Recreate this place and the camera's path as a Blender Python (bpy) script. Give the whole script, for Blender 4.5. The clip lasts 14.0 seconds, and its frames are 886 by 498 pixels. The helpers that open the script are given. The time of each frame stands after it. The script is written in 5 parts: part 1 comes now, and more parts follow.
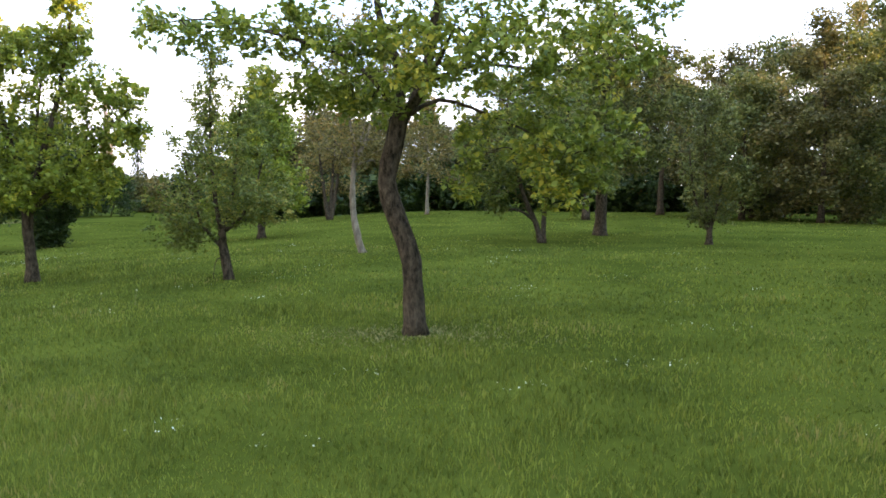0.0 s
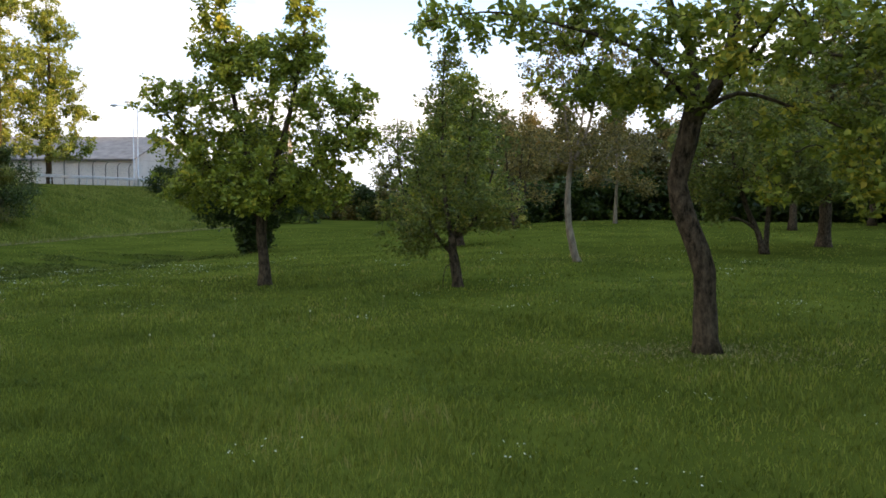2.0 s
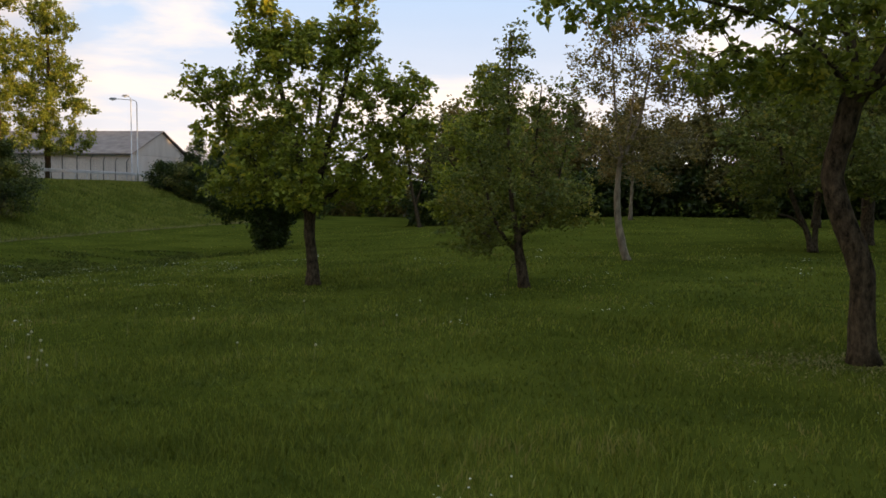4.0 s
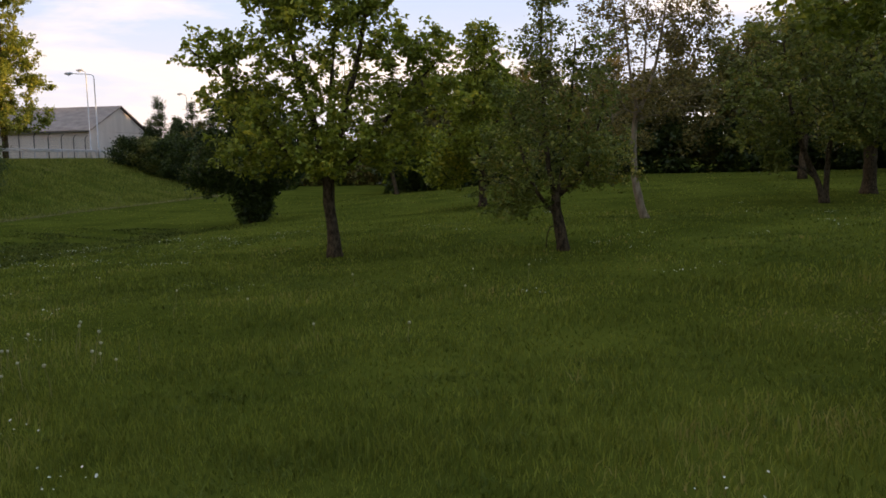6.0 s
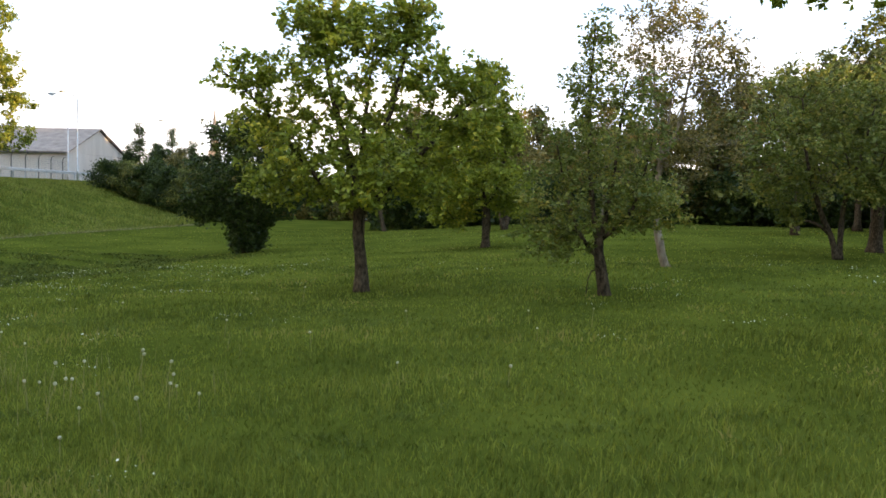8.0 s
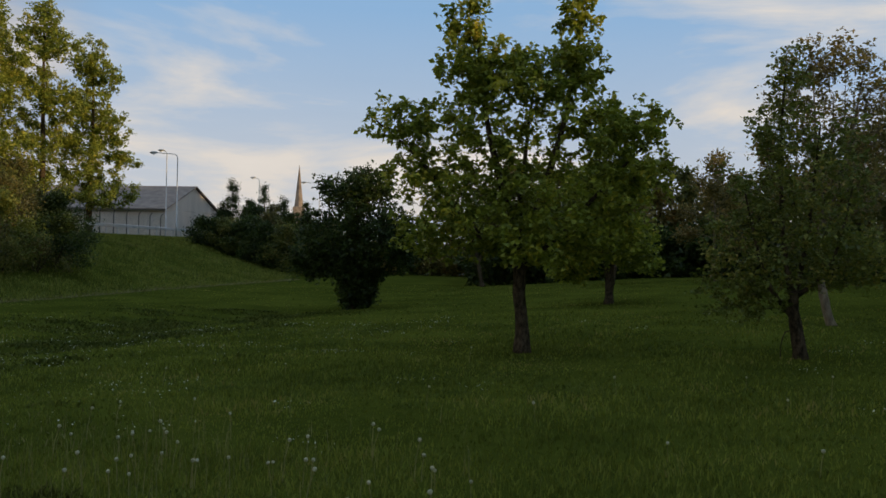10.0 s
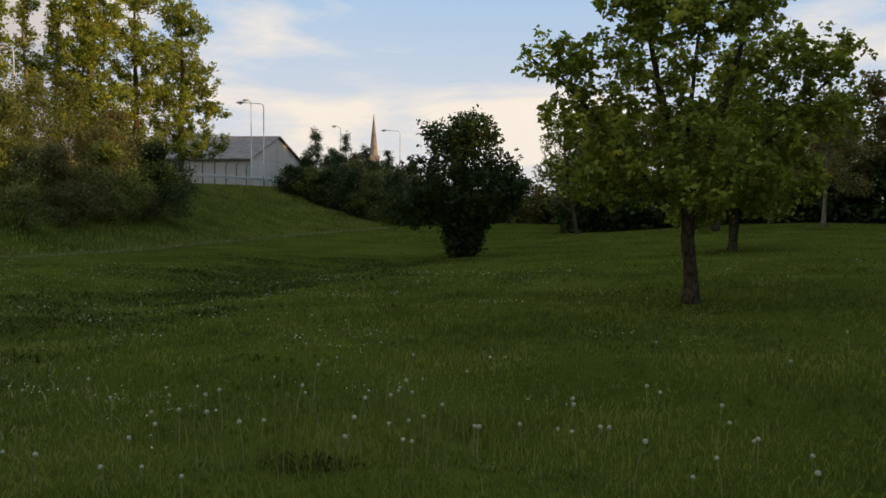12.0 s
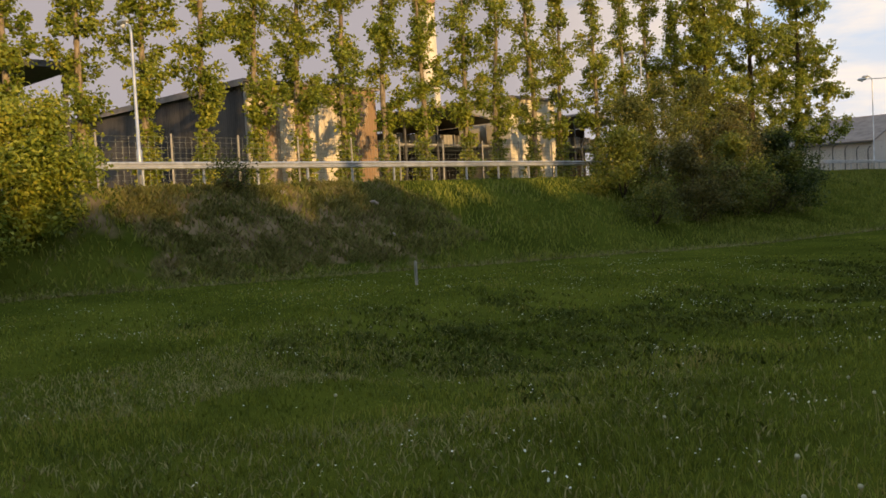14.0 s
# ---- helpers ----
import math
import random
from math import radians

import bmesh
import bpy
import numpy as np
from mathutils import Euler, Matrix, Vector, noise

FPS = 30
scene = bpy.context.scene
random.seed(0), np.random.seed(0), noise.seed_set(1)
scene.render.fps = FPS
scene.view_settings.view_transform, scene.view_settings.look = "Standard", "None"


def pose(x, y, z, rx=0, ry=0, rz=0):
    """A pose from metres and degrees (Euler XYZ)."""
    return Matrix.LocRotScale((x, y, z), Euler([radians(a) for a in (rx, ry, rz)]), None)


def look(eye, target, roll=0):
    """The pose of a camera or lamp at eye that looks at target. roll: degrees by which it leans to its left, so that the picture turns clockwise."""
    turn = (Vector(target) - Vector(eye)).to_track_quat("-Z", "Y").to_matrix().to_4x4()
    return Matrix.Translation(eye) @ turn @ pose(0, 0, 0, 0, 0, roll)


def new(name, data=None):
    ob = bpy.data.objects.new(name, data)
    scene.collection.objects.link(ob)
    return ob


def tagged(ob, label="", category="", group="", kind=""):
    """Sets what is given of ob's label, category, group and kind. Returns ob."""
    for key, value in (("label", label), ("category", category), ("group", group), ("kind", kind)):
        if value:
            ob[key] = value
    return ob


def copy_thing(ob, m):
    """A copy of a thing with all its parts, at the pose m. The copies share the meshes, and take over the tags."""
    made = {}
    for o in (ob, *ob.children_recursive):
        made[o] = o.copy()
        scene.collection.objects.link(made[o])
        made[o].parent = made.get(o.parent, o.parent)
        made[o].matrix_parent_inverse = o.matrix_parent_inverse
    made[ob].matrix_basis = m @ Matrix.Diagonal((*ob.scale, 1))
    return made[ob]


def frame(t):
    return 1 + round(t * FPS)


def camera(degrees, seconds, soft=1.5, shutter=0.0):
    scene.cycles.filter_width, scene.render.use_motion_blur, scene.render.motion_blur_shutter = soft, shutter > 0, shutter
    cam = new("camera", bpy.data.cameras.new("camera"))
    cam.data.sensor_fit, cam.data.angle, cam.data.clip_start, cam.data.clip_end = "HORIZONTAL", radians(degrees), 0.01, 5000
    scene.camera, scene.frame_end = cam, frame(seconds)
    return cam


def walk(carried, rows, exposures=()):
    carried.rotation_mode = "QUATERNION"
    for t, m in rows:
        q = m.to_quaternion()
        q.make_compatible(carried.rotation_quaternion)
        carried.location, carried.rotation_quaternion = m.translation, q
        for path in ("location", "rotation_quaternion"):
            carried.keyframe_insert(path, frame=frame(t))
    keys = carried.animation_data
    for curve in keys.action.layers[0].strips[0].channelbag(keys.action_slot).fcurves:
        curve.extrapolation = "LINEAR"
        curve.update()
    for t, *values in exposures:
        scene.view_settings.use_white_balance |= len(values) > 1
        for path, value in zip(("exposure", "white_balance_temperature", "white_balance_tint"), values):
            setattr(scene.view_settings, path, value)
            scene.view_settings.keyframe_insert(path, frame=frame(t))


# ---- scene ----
cam = camera(53.0, 14.0, soft=1.6)
METRES, EYE, TILT, LEAN, TURN = 10.6, 1.6, 8.5, -2.5, 0.0
ROWS = [
    (0.0, 0.0, 0.0, 0.0, -0.48, -12.53, 2.17),
    (0.5, -0.0317, 0.0181, -0.0018, 5.97, -11.62, 4.54),
    (1.0, -0.0659, 0.0321, -0.005, 7.64, -10.93, 3.23),
    (1.5, -0.0931, 0.0445, -0.0081, 7.96, -11.81, 3.02),
    (2.0, -0.1231, 0.0567, -0.0104, 10.01, -11.41, 3.59),
    (4.5, -0.2926, 0.1371, -0.0199, 9.31, -11.93, 3.33),
    (5.0, -0.3269, 0.1548, -0.0232, 10.17, -13.42, 3.56),
    (5.5, -0.3584, 0.1631, -0.0229, 9.18, -12.86, 3.75),
    (6.0, -0.3835, 0.1731, -0.0245, 6.37, -14.1, 5.05),
    (6.5, -0.4137, 0.1871, -0.0258, 5.77, -13.34, 3.95),
    (7.0, -0.4403, 0.1933, -0.0279, 5.35, -12.75, 2.59),
    (9.5, -0.5959, 0.259, -0.0389, 4.79, -8.9, 1.75),
    (10.0, -0.6376, 0.2812, -0.0411, 9.75, -7.83, 2.86),
    (10.5, -0.6744, 0.2952, -0.0429, 8.75, -8.66, 3.21),
    (11.0, -0.7089, 0.2996, -0.0422, 12.36, -9.89, 3.39),
    (11.5, -0.7415, 0.3051, -0.0434, 11.88, -11.55, 3.28),
    (12.0, -0.7781, 0.3146, -0.0442, 14.16, -10.94, 4.01),
    (12.5, -0.8142, 0.3204, -0.0442, 15.18, -10.22, 4.46),
    (13.0, -0.8512, 0.3275, -0.0445, 28.68, -7.89, 7.12),
    (13.5, -0.8844, 0.3239, -0.0429, 37.41, -6.38, 8.71),
    (14.0, -0.9222, 0.3324, -0.0453, 51.23, -6.33, 11.1),
]
EXPOSURES = [
    (0.0, 2.02, 6400, 16), (0.3, 1.27, 6500, 15), (0.5, 1.1, 6900, 14), (1.0, 1.06, 7000, 14), (1.5, 1.13, 6900, 14), (2.0, 1.06, 6600, 13), (4.5, 0.22, 7600, 19), (5.0, 0.3, 7450, 21), (6.5, 0.38, 7500, 22), (7.0, 1.5, 7100, 20),
    (9.5, 0.34, 7000, 8), (10.0, -0.4, 6800, 10), (10.5, -0.25, 6200, 11), (11.0, -0.08, 7000, 12), (12.5, -0.08, 7150, 11), (13.5, 0.0, 6900, 11), (14.0, 0.16, 7700, 15),
]
walk(cam, [(t, pose(0, 0, EYE, TILT, LEAN, TURN) @ pose(METRES * x, METRES * y, METRES * z, 90 + pitch, roll, yaw)) for t, x, y, z, yaw, pitch, roll in ROWS], EXPOSURES)

# ---- world and sun ----
SUN_TO = Vector((0.95, -0.12, 0.087)).normalized()
world = bpy.data.worlds.new("evening_sky")
scene.world = world
world.use_nodes = True
wn, wl = world.node_tree.nodes, world.node_tree.links
wn.clear()
w_out = wn.new("ShaderNodeOutputWorld")
w_bg = wn.new("ShaderNodeBackground")
w_bg.inputs["Strength"].default_value = 0.12
w_sky = wn.new("ShaderNodeTexSky")
w_sky.sky_type = "NISHITA"
w_sky.sun_disc = False
w_sky.sun_elevation = math.asin(SUN_TO.z)
w_sky.sun_rotation = math.atan2(SUN_TO.x, SUN_TO.y)
w_sky.ozone_density = 2.0
w_tc = wn.new("ShaderNodeTexCoord")
w_map = wn.new("ShaderNodeMapping")
w_map.inputs["Scale"].default_value = (1.6, 1.6, 6.5)
w_map.inputs["Location"].default_value = (0.35, 0.1, 0.3)
w_noise = wn.new("ShaderNodeTexNoise")
w_noise.inputs["Scale"].default_value = 1.7
w_noise.inputs["Detail"].default_value = 7.0
w_noise.inputs["Roughness"].default_value = 0.56
w_noise.inputs["Distortion"].default_value = 0.35
w_ramp = wn.new("ShaderNodeValToRGB")
w_ramp.color_ramp.elements[0].position = 0.47
w_ramp.color_ramp.elements[1].position = 0.70
w_sep = wn.new("ShaderNodeSeparateXYZ")
w_low = wn.new("ShaderNodeMapRange")       # the cloud bank low over the horizon
w_low.inputs["From Min"].default_value = 0.02
w_low.inputs["From Max"].default_value = 0.26
w_low.inputs["To Min"].default_value = 0.8
w_low.inputs["To Max"].default_value = 0.0
w_west = wn.new("ShaderNodeMapRange")      # more cloud towards the west
w_west.inputs["From Min"].default_value = -0.5
w_west.inputs["From Max"].default_value = -0.74
w_west.inputs["To Min"].default_value = 0.0
w_west.inputs["To Max"].default_value = 0.92
w_bank = wn.new("ShaderNodeMath")
w_bank.operation = "MAXIMUM"
w_under = wn.new("ShaderNodeMapRange")     # its shaded underside, low down
w_under.inputs["From Min"].default_value = 0.26
w_under.inputs["From Max"].default_value = 0.5
w_under.inputs["To Min"].default_value = 1.0
w_under.inputs["To Max"].default_value = 0.0
w_lilac = wn.new("ShaderNodeMath")
w_lilac.operation = "MULTIPLY"
w_dull = wn.new("ShaderNodeMix")
w_dull.data_type = "RGBA"
w_dull.inputs[7].default_value = (2.9, 2.9, 3.5, 1)
w_add = wn.new("ShaderNodeMath")
w_add.operation = "ADD"
w_add.use_clamp = True
w_tint = wn.new("ShaderNodeMix")
w_tint.data_type = "RGBA"
w_tint.inputs[6].default_value = (5.6, 5.5, 5.5, 1)
w_tint.inputs[7].default_value = (9.4, 8.8, 8.2, 1)
w_mix = wn.new("ShaderNodeMix")
w_mix.data_type = "RGBA"
w_blue = wn.new("ShaderNodeMix")
w_blue.data_type = "RGBA"
w_blue.inputs[0].default_value = 0.92
w_blue.inputs[7].default_value = (3.0, 5.2, 8.3, 1)
wl.new(w_tc.outputs["Generated"], w_map.inputs["Vector"])
wl.new(w_map.outputs["Vector"], w_noise.inputs["Vector"])
wl.new(w_noise.outputs["Fac"], w_ramp.inputs["Fac"])
wl.new(w_tc.outputs["Generated"], w_sep.inputs["Vector"])
wl.new(w_sep.outputs["Z"], w_low.inputs["Value"])
wl.new(w_ramp.outputs["Color"], w_add.inputs[0])
wl.new(w_sep.outputs["X"], w_west.inputs["Value"])
wl.new(w_low.outputs["Result"], w_bank.inputs[0])
wl.new(w_west.outputs["Result"], w_bank.inputs[1])
wl.new(w_bank.outputs["Value"], w_add.inputs[1])
wl.new(w_noise.outputs["Fac"], w_tint.inputs[0])
wl.new(w_sky.outputs["Color"], w_blue.inputs[6])
wl.new(w_add.outputs["Value"], w_mix.inputs[0])
wl.new(w_blue.outputs[2], w_mix.inputs[6])
wl.new(w_tint.outputs[2], w_mix.inputs[7])
wl.new(w_sep.outputs["Z"], w_under.inputs["Value"])
wl.new(w_under.outputs["Result"], w_lilac.inputs[0])
wl.new(w_west.outputs["Result"], w_lilac.inputs[1])
wl.new(w_lilac.outputs["Value"], w_dull.inputs[0])
wl.new(w_mix.outputs[2], w_dull.inputs[6])
wl.new(w_dull.outputs[2], w_bg.inputs["Color"])
wl.new(w_bg.outputs["Background"], w_out.inputs["Surface"])

sun_data = bpy.data.lights.new("sun", "SUN")
sun_data.energy, sun_data.angle, sun_data.color = 4.7, radians(0.6), (1.0, 0.73, 0.38)
sun = new("sun", sun_data)
sun.matrix_world = look(SUN_TO * 100, (0, 0, 0))


# ---- materials ----
def material(name, dark, light, scale=4.0, rough=0.85, bump=0.3, fine=40.0, spec=0.3, metal=0.0, stretch=(1, 1, 1), island=0.0, through_light=0.0, third=None, piece=0.0, third_at=0.86):
    """A surface that varies between two colours at two scales, with relief; third: a stain colour."""
    m = bpy.data.materials.new(name)
    m.use_nodes = True
    n, l = m.node_tree.nodes, m.node_tree.links
    b = n["Principled BSDF"]
    b.inputs["Roughness"].default_value, b.inputs["Metallic"].default_value = rough, metal
    b.inputs["Specular IOR Level"].default_value = spec
    tc, mp = n.new("ShaderNodeNewGeometry"), n.new("ShaderNodeMapping")
    mp.inputs["Scale"].default_value = stretch
    l.new(tc.outputs["Position"], mp.inputs["Vector"])
    a, f = n.new("ShaderNodeTexNoise"), n.new("ShaderNodeTexNoise")
    a.inputs["Scale"].default_value, a.inputs["Detail"].default_value = scale, 5
    f.inputs["Scale"].default_value, f.inputs["Detail"].default_value = fine, 4
    for t in (a, f):
        l.new(mp.outputs["Vector"], t.inputs["Vector"])
    add = n.new("ShaderNodeMath")
    add.operation = "MULTIPLY_ADD"
    add.inputs[1].default_value, add.inputs[2].default_value = 0.4, -0.2
    l.new(f.outputs["Fac"], add.inputs[0])
    tot = n.new("ShaderNodeMath")
    tot.operation = "ADD"
    l.new(a.outputs["Fac"], tot.inputs[0])
    l.new(add.outputs["Value"], tot.inputs[1])
    value = tot.outputs["Value"]
    for amount, socket in ((island, tc.outputs["Random Per Island"]), (piece, None)):
        if not amount:
            continue
        if socket is None:
            socket = n.new("ShaderNodeObjectInfo").outputs["Random"]
        w = n.new("ShaderNodeMath")
        w.operation = "MULTIPLY_ADD"
        w.inputs[1].default_value = amount
        l.new(socket, w.inputs[0])
        sh = n.new("ShaderNodeMath")
        sh.operation = "SUBTRACT"
        sh.inputs[1].default_value = amount / 2
        l.new(value, sh.inputs[0])
        l.new(sh.outputs["Value"], w.inputs[2])
        value = w.outputs["Value"]
    r = n.new("ShaderNodeValToRGB")
    r.color_ramp.elements[0].position, r.color_ramp.elements[0].color = 0.3, (*dark, 1)
    r.color_ramp.elements[1].position, r.color_ramp.elements[1].color = 0.7, (*light, 1)
    if third:
        e = r.color_ramp.elements.new(third_at)
        e.color = (*third, 1)
    l.new(value, r.inputs["Fac"])
    l.new(r.outputs["Color"], b.inputs["Base Color"])
    if bump:
        bp = n.new("ShaderNodeBump")
        bp.inputs["Strength"].default_value, bp.inputs["Distance"].default_value = bump, 0.03
        l.new(tot.outputs["Value"], bp.inputs["Height"])
        l.new(bp.outputs["Normal"], b.inputs["Normal"])
    if through_light:
        tr, mx = n.new("ShaderNodeBsdfTranslucent"), n.new("ShaderNodeMixShader")
        mx.inputs["Fac"].default_value = through_light
        l.new(r.outputs["Color"], tr.inputs["Color"])
        l.new(b.outputs["BSDF"], mx.inputs[1])
        l.new(tr.outputs["BSDF"], mx.inputs[2])
        l.new(mx.outputs["Shader"], n["Material Output"].inputs["Surface"])
    return m


def leaf(name, dark, light, third=None):
    return material(name, dark, light, scale=0.9, rough=0.5, bump=0, fine=6, spec=0.35, island=0.5, through_light=0.42, third=third)


M_GRASS = material("grass_blade", (0.074, 0.094, 0.012), (0.212, 0.233, 0.034), scale=0.55, rough=0.6, bump=0, fine=2.6, spec=0.10, island=0.38, through_light=0.3, third=(0.27, 0.225, 0.065), third_at=0.78)
M_ROUGH_GRASS = material("rough_grass", (0.120, 0.138, 0.022), (0.255, 0.260, 0.050), scale=0.5, rough=0.65, bump=0, fine=2.6, spec=0.08, island=0.4, through_light=0.3, third=(0.2, 0.17, 0.07))
M_WEED = material("dark_weed", (0.035, 0.040, 0.007), (0.085, 0.088, 0.016), rough=0.8, bump=0, spec=0.04, island=0.4, through_light=0.15)
M_SEDGE = material("sedge", (0.055, 0.078, 0.012), (0.115, 0.14, 0.026), scale=0.8, rough=0.6, bump=0, fine=4, spec=0.06, island=0.4, through_light=0.25)
M_SWALE = material("swale_grass", (0.042, 0.056, 0.009), (0.100, 0.112, 0.020), scale=0.8, rough=0.7, bump=0, fine=4, spec=0.05, island=0.5, through_light=0.2)
M_BARK = material("bark_dark", (0.014, 0.010, 0.005), (0.112, 0.080, 0.046), scale=20, rough=0.95, spec=0.1, bump=1.0, fine=70, stretch=(1, 1, 0.5))
M_BARK_PALE = material("bark_pale", (0.11, 0.08, 0.048), (0.31, 0.24, 0.155), scale=10, rough=0.88, bump=0.6, fine=50, stretch=(1, 1, 0.35))
M_LEAF_A = leaf("leaf_fresh", (0.115, 0.150, 0.016), (0.280, 0.305, 0.034), (0.56, 0.46, 0.05))
M_LEAF_B = leaf("leaf_maple", (0.133, 0.169, 0.014), (0.310, 0.335, 0.035), (0.56, 0.47, 0.05))
M_LEAF_C = leaf("leaf_grey_green", (0.096, 0.120, 0.018), (0.205, 0.222, 0.036), (0.383, 0.303, 0.057))
M_LEAF_D = leaf("leaf_bronze", (0.116, 0.098, 0.025), (0.264, 0.203, 0.049), (0.363, 0.210, 0.058))
M_LEAF_DARK = leaf("leaf_dark", (0.021, 0.037, 0.006), (0.064, 0.094, 0.015), (0.101, 0.125, 0.022))
M_LEAF_WOOD = leaf("leaf_woodland", (0.071, 0.070, 0.017), (0.187, 0.155, 0.039), (0.267, 0.194, 0.056))
M_LEAF_POPLAR = leaf("leaf_poplar", (0.135, 0.176, 0.022), (0.338, 0.351, 0.047), (0.486, 0.419, 0.068))
M_LEAF_OLIVE = leaf("leaf_olive", (0.078, 0.091, 0.019), (0.195, 0.195, 0.039), (0.312, 0.247, 0.052))
M_ASPHALT = material("asphalt", (0.04, 0.04, 0.042), (0.07, 0.068, 0.066), scale=3, rough=0.9, bump=0.3, fine=120)
M_GALV = material("galvanised_steel", (0.36, 0.36, 0.36), (0.58, 0.57, 0.55), scale=2.5, rough=0.45, bump=0.1, fine=40, metal=0.7, spec=0.5)
M_POST = material("weathered_post", (0.20, 0.18, 0.15), (0.40, 0.36, 0.30), scale=6, rough=0.8, bump=0.4, stretch=(1, 1, 0.3))
M_CONCRETE = material("concrete_post", (0.30, 0.27, 0.23), (0.48, 0.44, 0.38), scale=5, rough=0.9, bump=0.3)
M_WIRE = material("fence_wire", (0.10, 0.11, 0.10), (0.20, 0.21, 0.20), rough=0.5, bump=0, metal=0.5)
M_CLAD_DARK = material("dark_cladding", (0.035, 0.032, 0.03), (0.10, 0.085, 0.07), scale=1.2, rough=0.8, bump=0.2, fine=20, stretch=(1, 1, 0.25), piece=0.3)
M_CLAD_RUST = material("rusted_cladding", (0.26, 0.16, 0.09), (0.62, 0.52, 0.38), scale=0.9, rough=0.8, bump=0.3, fine=14, stretch=(1, 1, 0.4), piece=0.6)
M_RENDER = material("cream_render", (0.52, 0.43, 0.31), (0.72, 0.63, 0.48), scale=1.0, rough=0.9, bump=0.2, fine=25)
M_WALL_GREY = material("pale_cladding", (0.50, 0.43, 0.36), (0.62, 0.54, 0.46), scale=0.8, rough=0.8, bump=0.1, fine=12, stretch=(1, 1, 0.3), piece=0.15)
M_ROOF = material("fibre_cement_roof", (0.18, 0.145, 0.122), (0.29, 0.24, 0.205), scale=1.2, rough=0.9, bump=0.3, fine=18)
M_STEEL_DARK = material("dark_steel", (0.04, 0.038, 0.036), (0.12, 0.11, 0.10), scale=4, rough=0.6, bump=0.1)
M_BRICK = material("chimney_brick", (0.22, 0.11, 0.07), (0.40, 0.22, 0.14), scale=3, rough=0.9, bump=0.4)
M_STONE = material("spire_stone", (0.16, 0.12, 0.10), (0.34, 0.27, 0.21), scale=1, rough=0.9, bump=0.2)
M_RUBBLE = material("bank_stone", (0.16, 0.12, 0.10), (0.36, 0.29, 0.25), scale=4, rough=0.95, bump=0.5, island=0.4)
M_BANK_WEED = material("bank_weed", (0.110, 0.112, 0.028), (0.235, 0.205, 0.072), scale=0.8, rough=0.7, bump=0, fine=4, spec=0.06, island=0.5, through_light=0.25, third=(0.22, 0.16, 0.09))
M_STRAW = material("dry_stem", (0.15, 0.145, 0.045), (0.30, 0.26, 0.10), rough=0.7, bump=0, island=0.4, through_light=0.2)
M_SEED = material("seed_fluff", (0.42, 0.39, 0.25), (0.60, 0.56, 0.40), scale=60, rough=0.95, bump=0.4, through_light=0.3)
M_PETAL = material("white_petal", (0.5, 0.49, 0.38), (0.74, 0.72, 0.6), rough=0.7, bump=0, island=0.3, through_light=0.2)
M_LAMP_GLASS = material("lamp_cover", (0.5, 0.5, 0.48), (0.65, 0.65, 0.62), rough=0.3, bump=0)


def ground_material():
    """Short turf over soil, with lush, dry and worn patches, and bare earth on one stretch of the bank."""
    m = material("turf", (0.038, 0.050, 0.007), (0.080, 0.094, 0.014), scale=0.4, rough=1.0, bump=0.6, fine=9, spec=0.0)
    n, l = m.node_tree.nodes, m.node_tree.links
    b = n["Principled BSDF"]
    turf = b.inputs["Base Color"].links[0].from_socket
    geo = n.new("ShaderNodeNewGeometry")
    dist = n.new("ShaderNodeVectorMath")
    dist.operation = "DISTANCE"
    sc = n.new("ShaderNodeVectorMath")
    sc.operation = "MULTIPLY"
    sc.inputs[1].default_value = (1.0, 0.42, 0.6)
    l.new(geo.outputs["Position"], sc.inputs[0])
    l.new(sc.outputs["Vector"], dist.inputs[0])
    dist.inputs[1].default_value = (-33.5, 6.85, 0.2)
    nz = n.new("ShaderNodeTexNoise")
    nz.inputs["Scale"].default_value, nz.inputs["Detail"].default_value = 0.9, 6
    l.new(geo.outputs["Position"], nz.inputs["Vector"])
    k = n.new("ShaderNodeMath")
    k.operation = "MULTIPLY_ADD"
    k.inputs[1].default_value = 6.0
    l.new(nz.outputs["Fac"], k.inputs[0])
    sub = n.new("ShaderNodeMath")
    sub.operation = "SUBTRACT"
    sub.inputs[0].default_value = 0.2
    l.new(dist.outputs["Value"], sub.inputs[1])
    l.new(sub.outputs["Value"], k.inputs[2])
    rng = n.new("ShaderNodeMapRange")
    rng.inputs["From Min"].default_value, rng.inputs["From Max"].default_value = 0.6, 1.6
    l.new(k.outputs["Value"], rng.inputs["Value"])
    mix = n.new("ShaderNodeMix")
    mix.data_type = "RGBA"
    mix.inputs[7].default_value = (0.190, 0.135, 0.075, 1)
    l.new(rng.outputs["Result"], mix.inputs[0])
    l.new(turf, mix.inputs[6])
    l.new(mix.outputs[2], b.inputs["Base Color"])
    return m


M_TURF = ground_material()


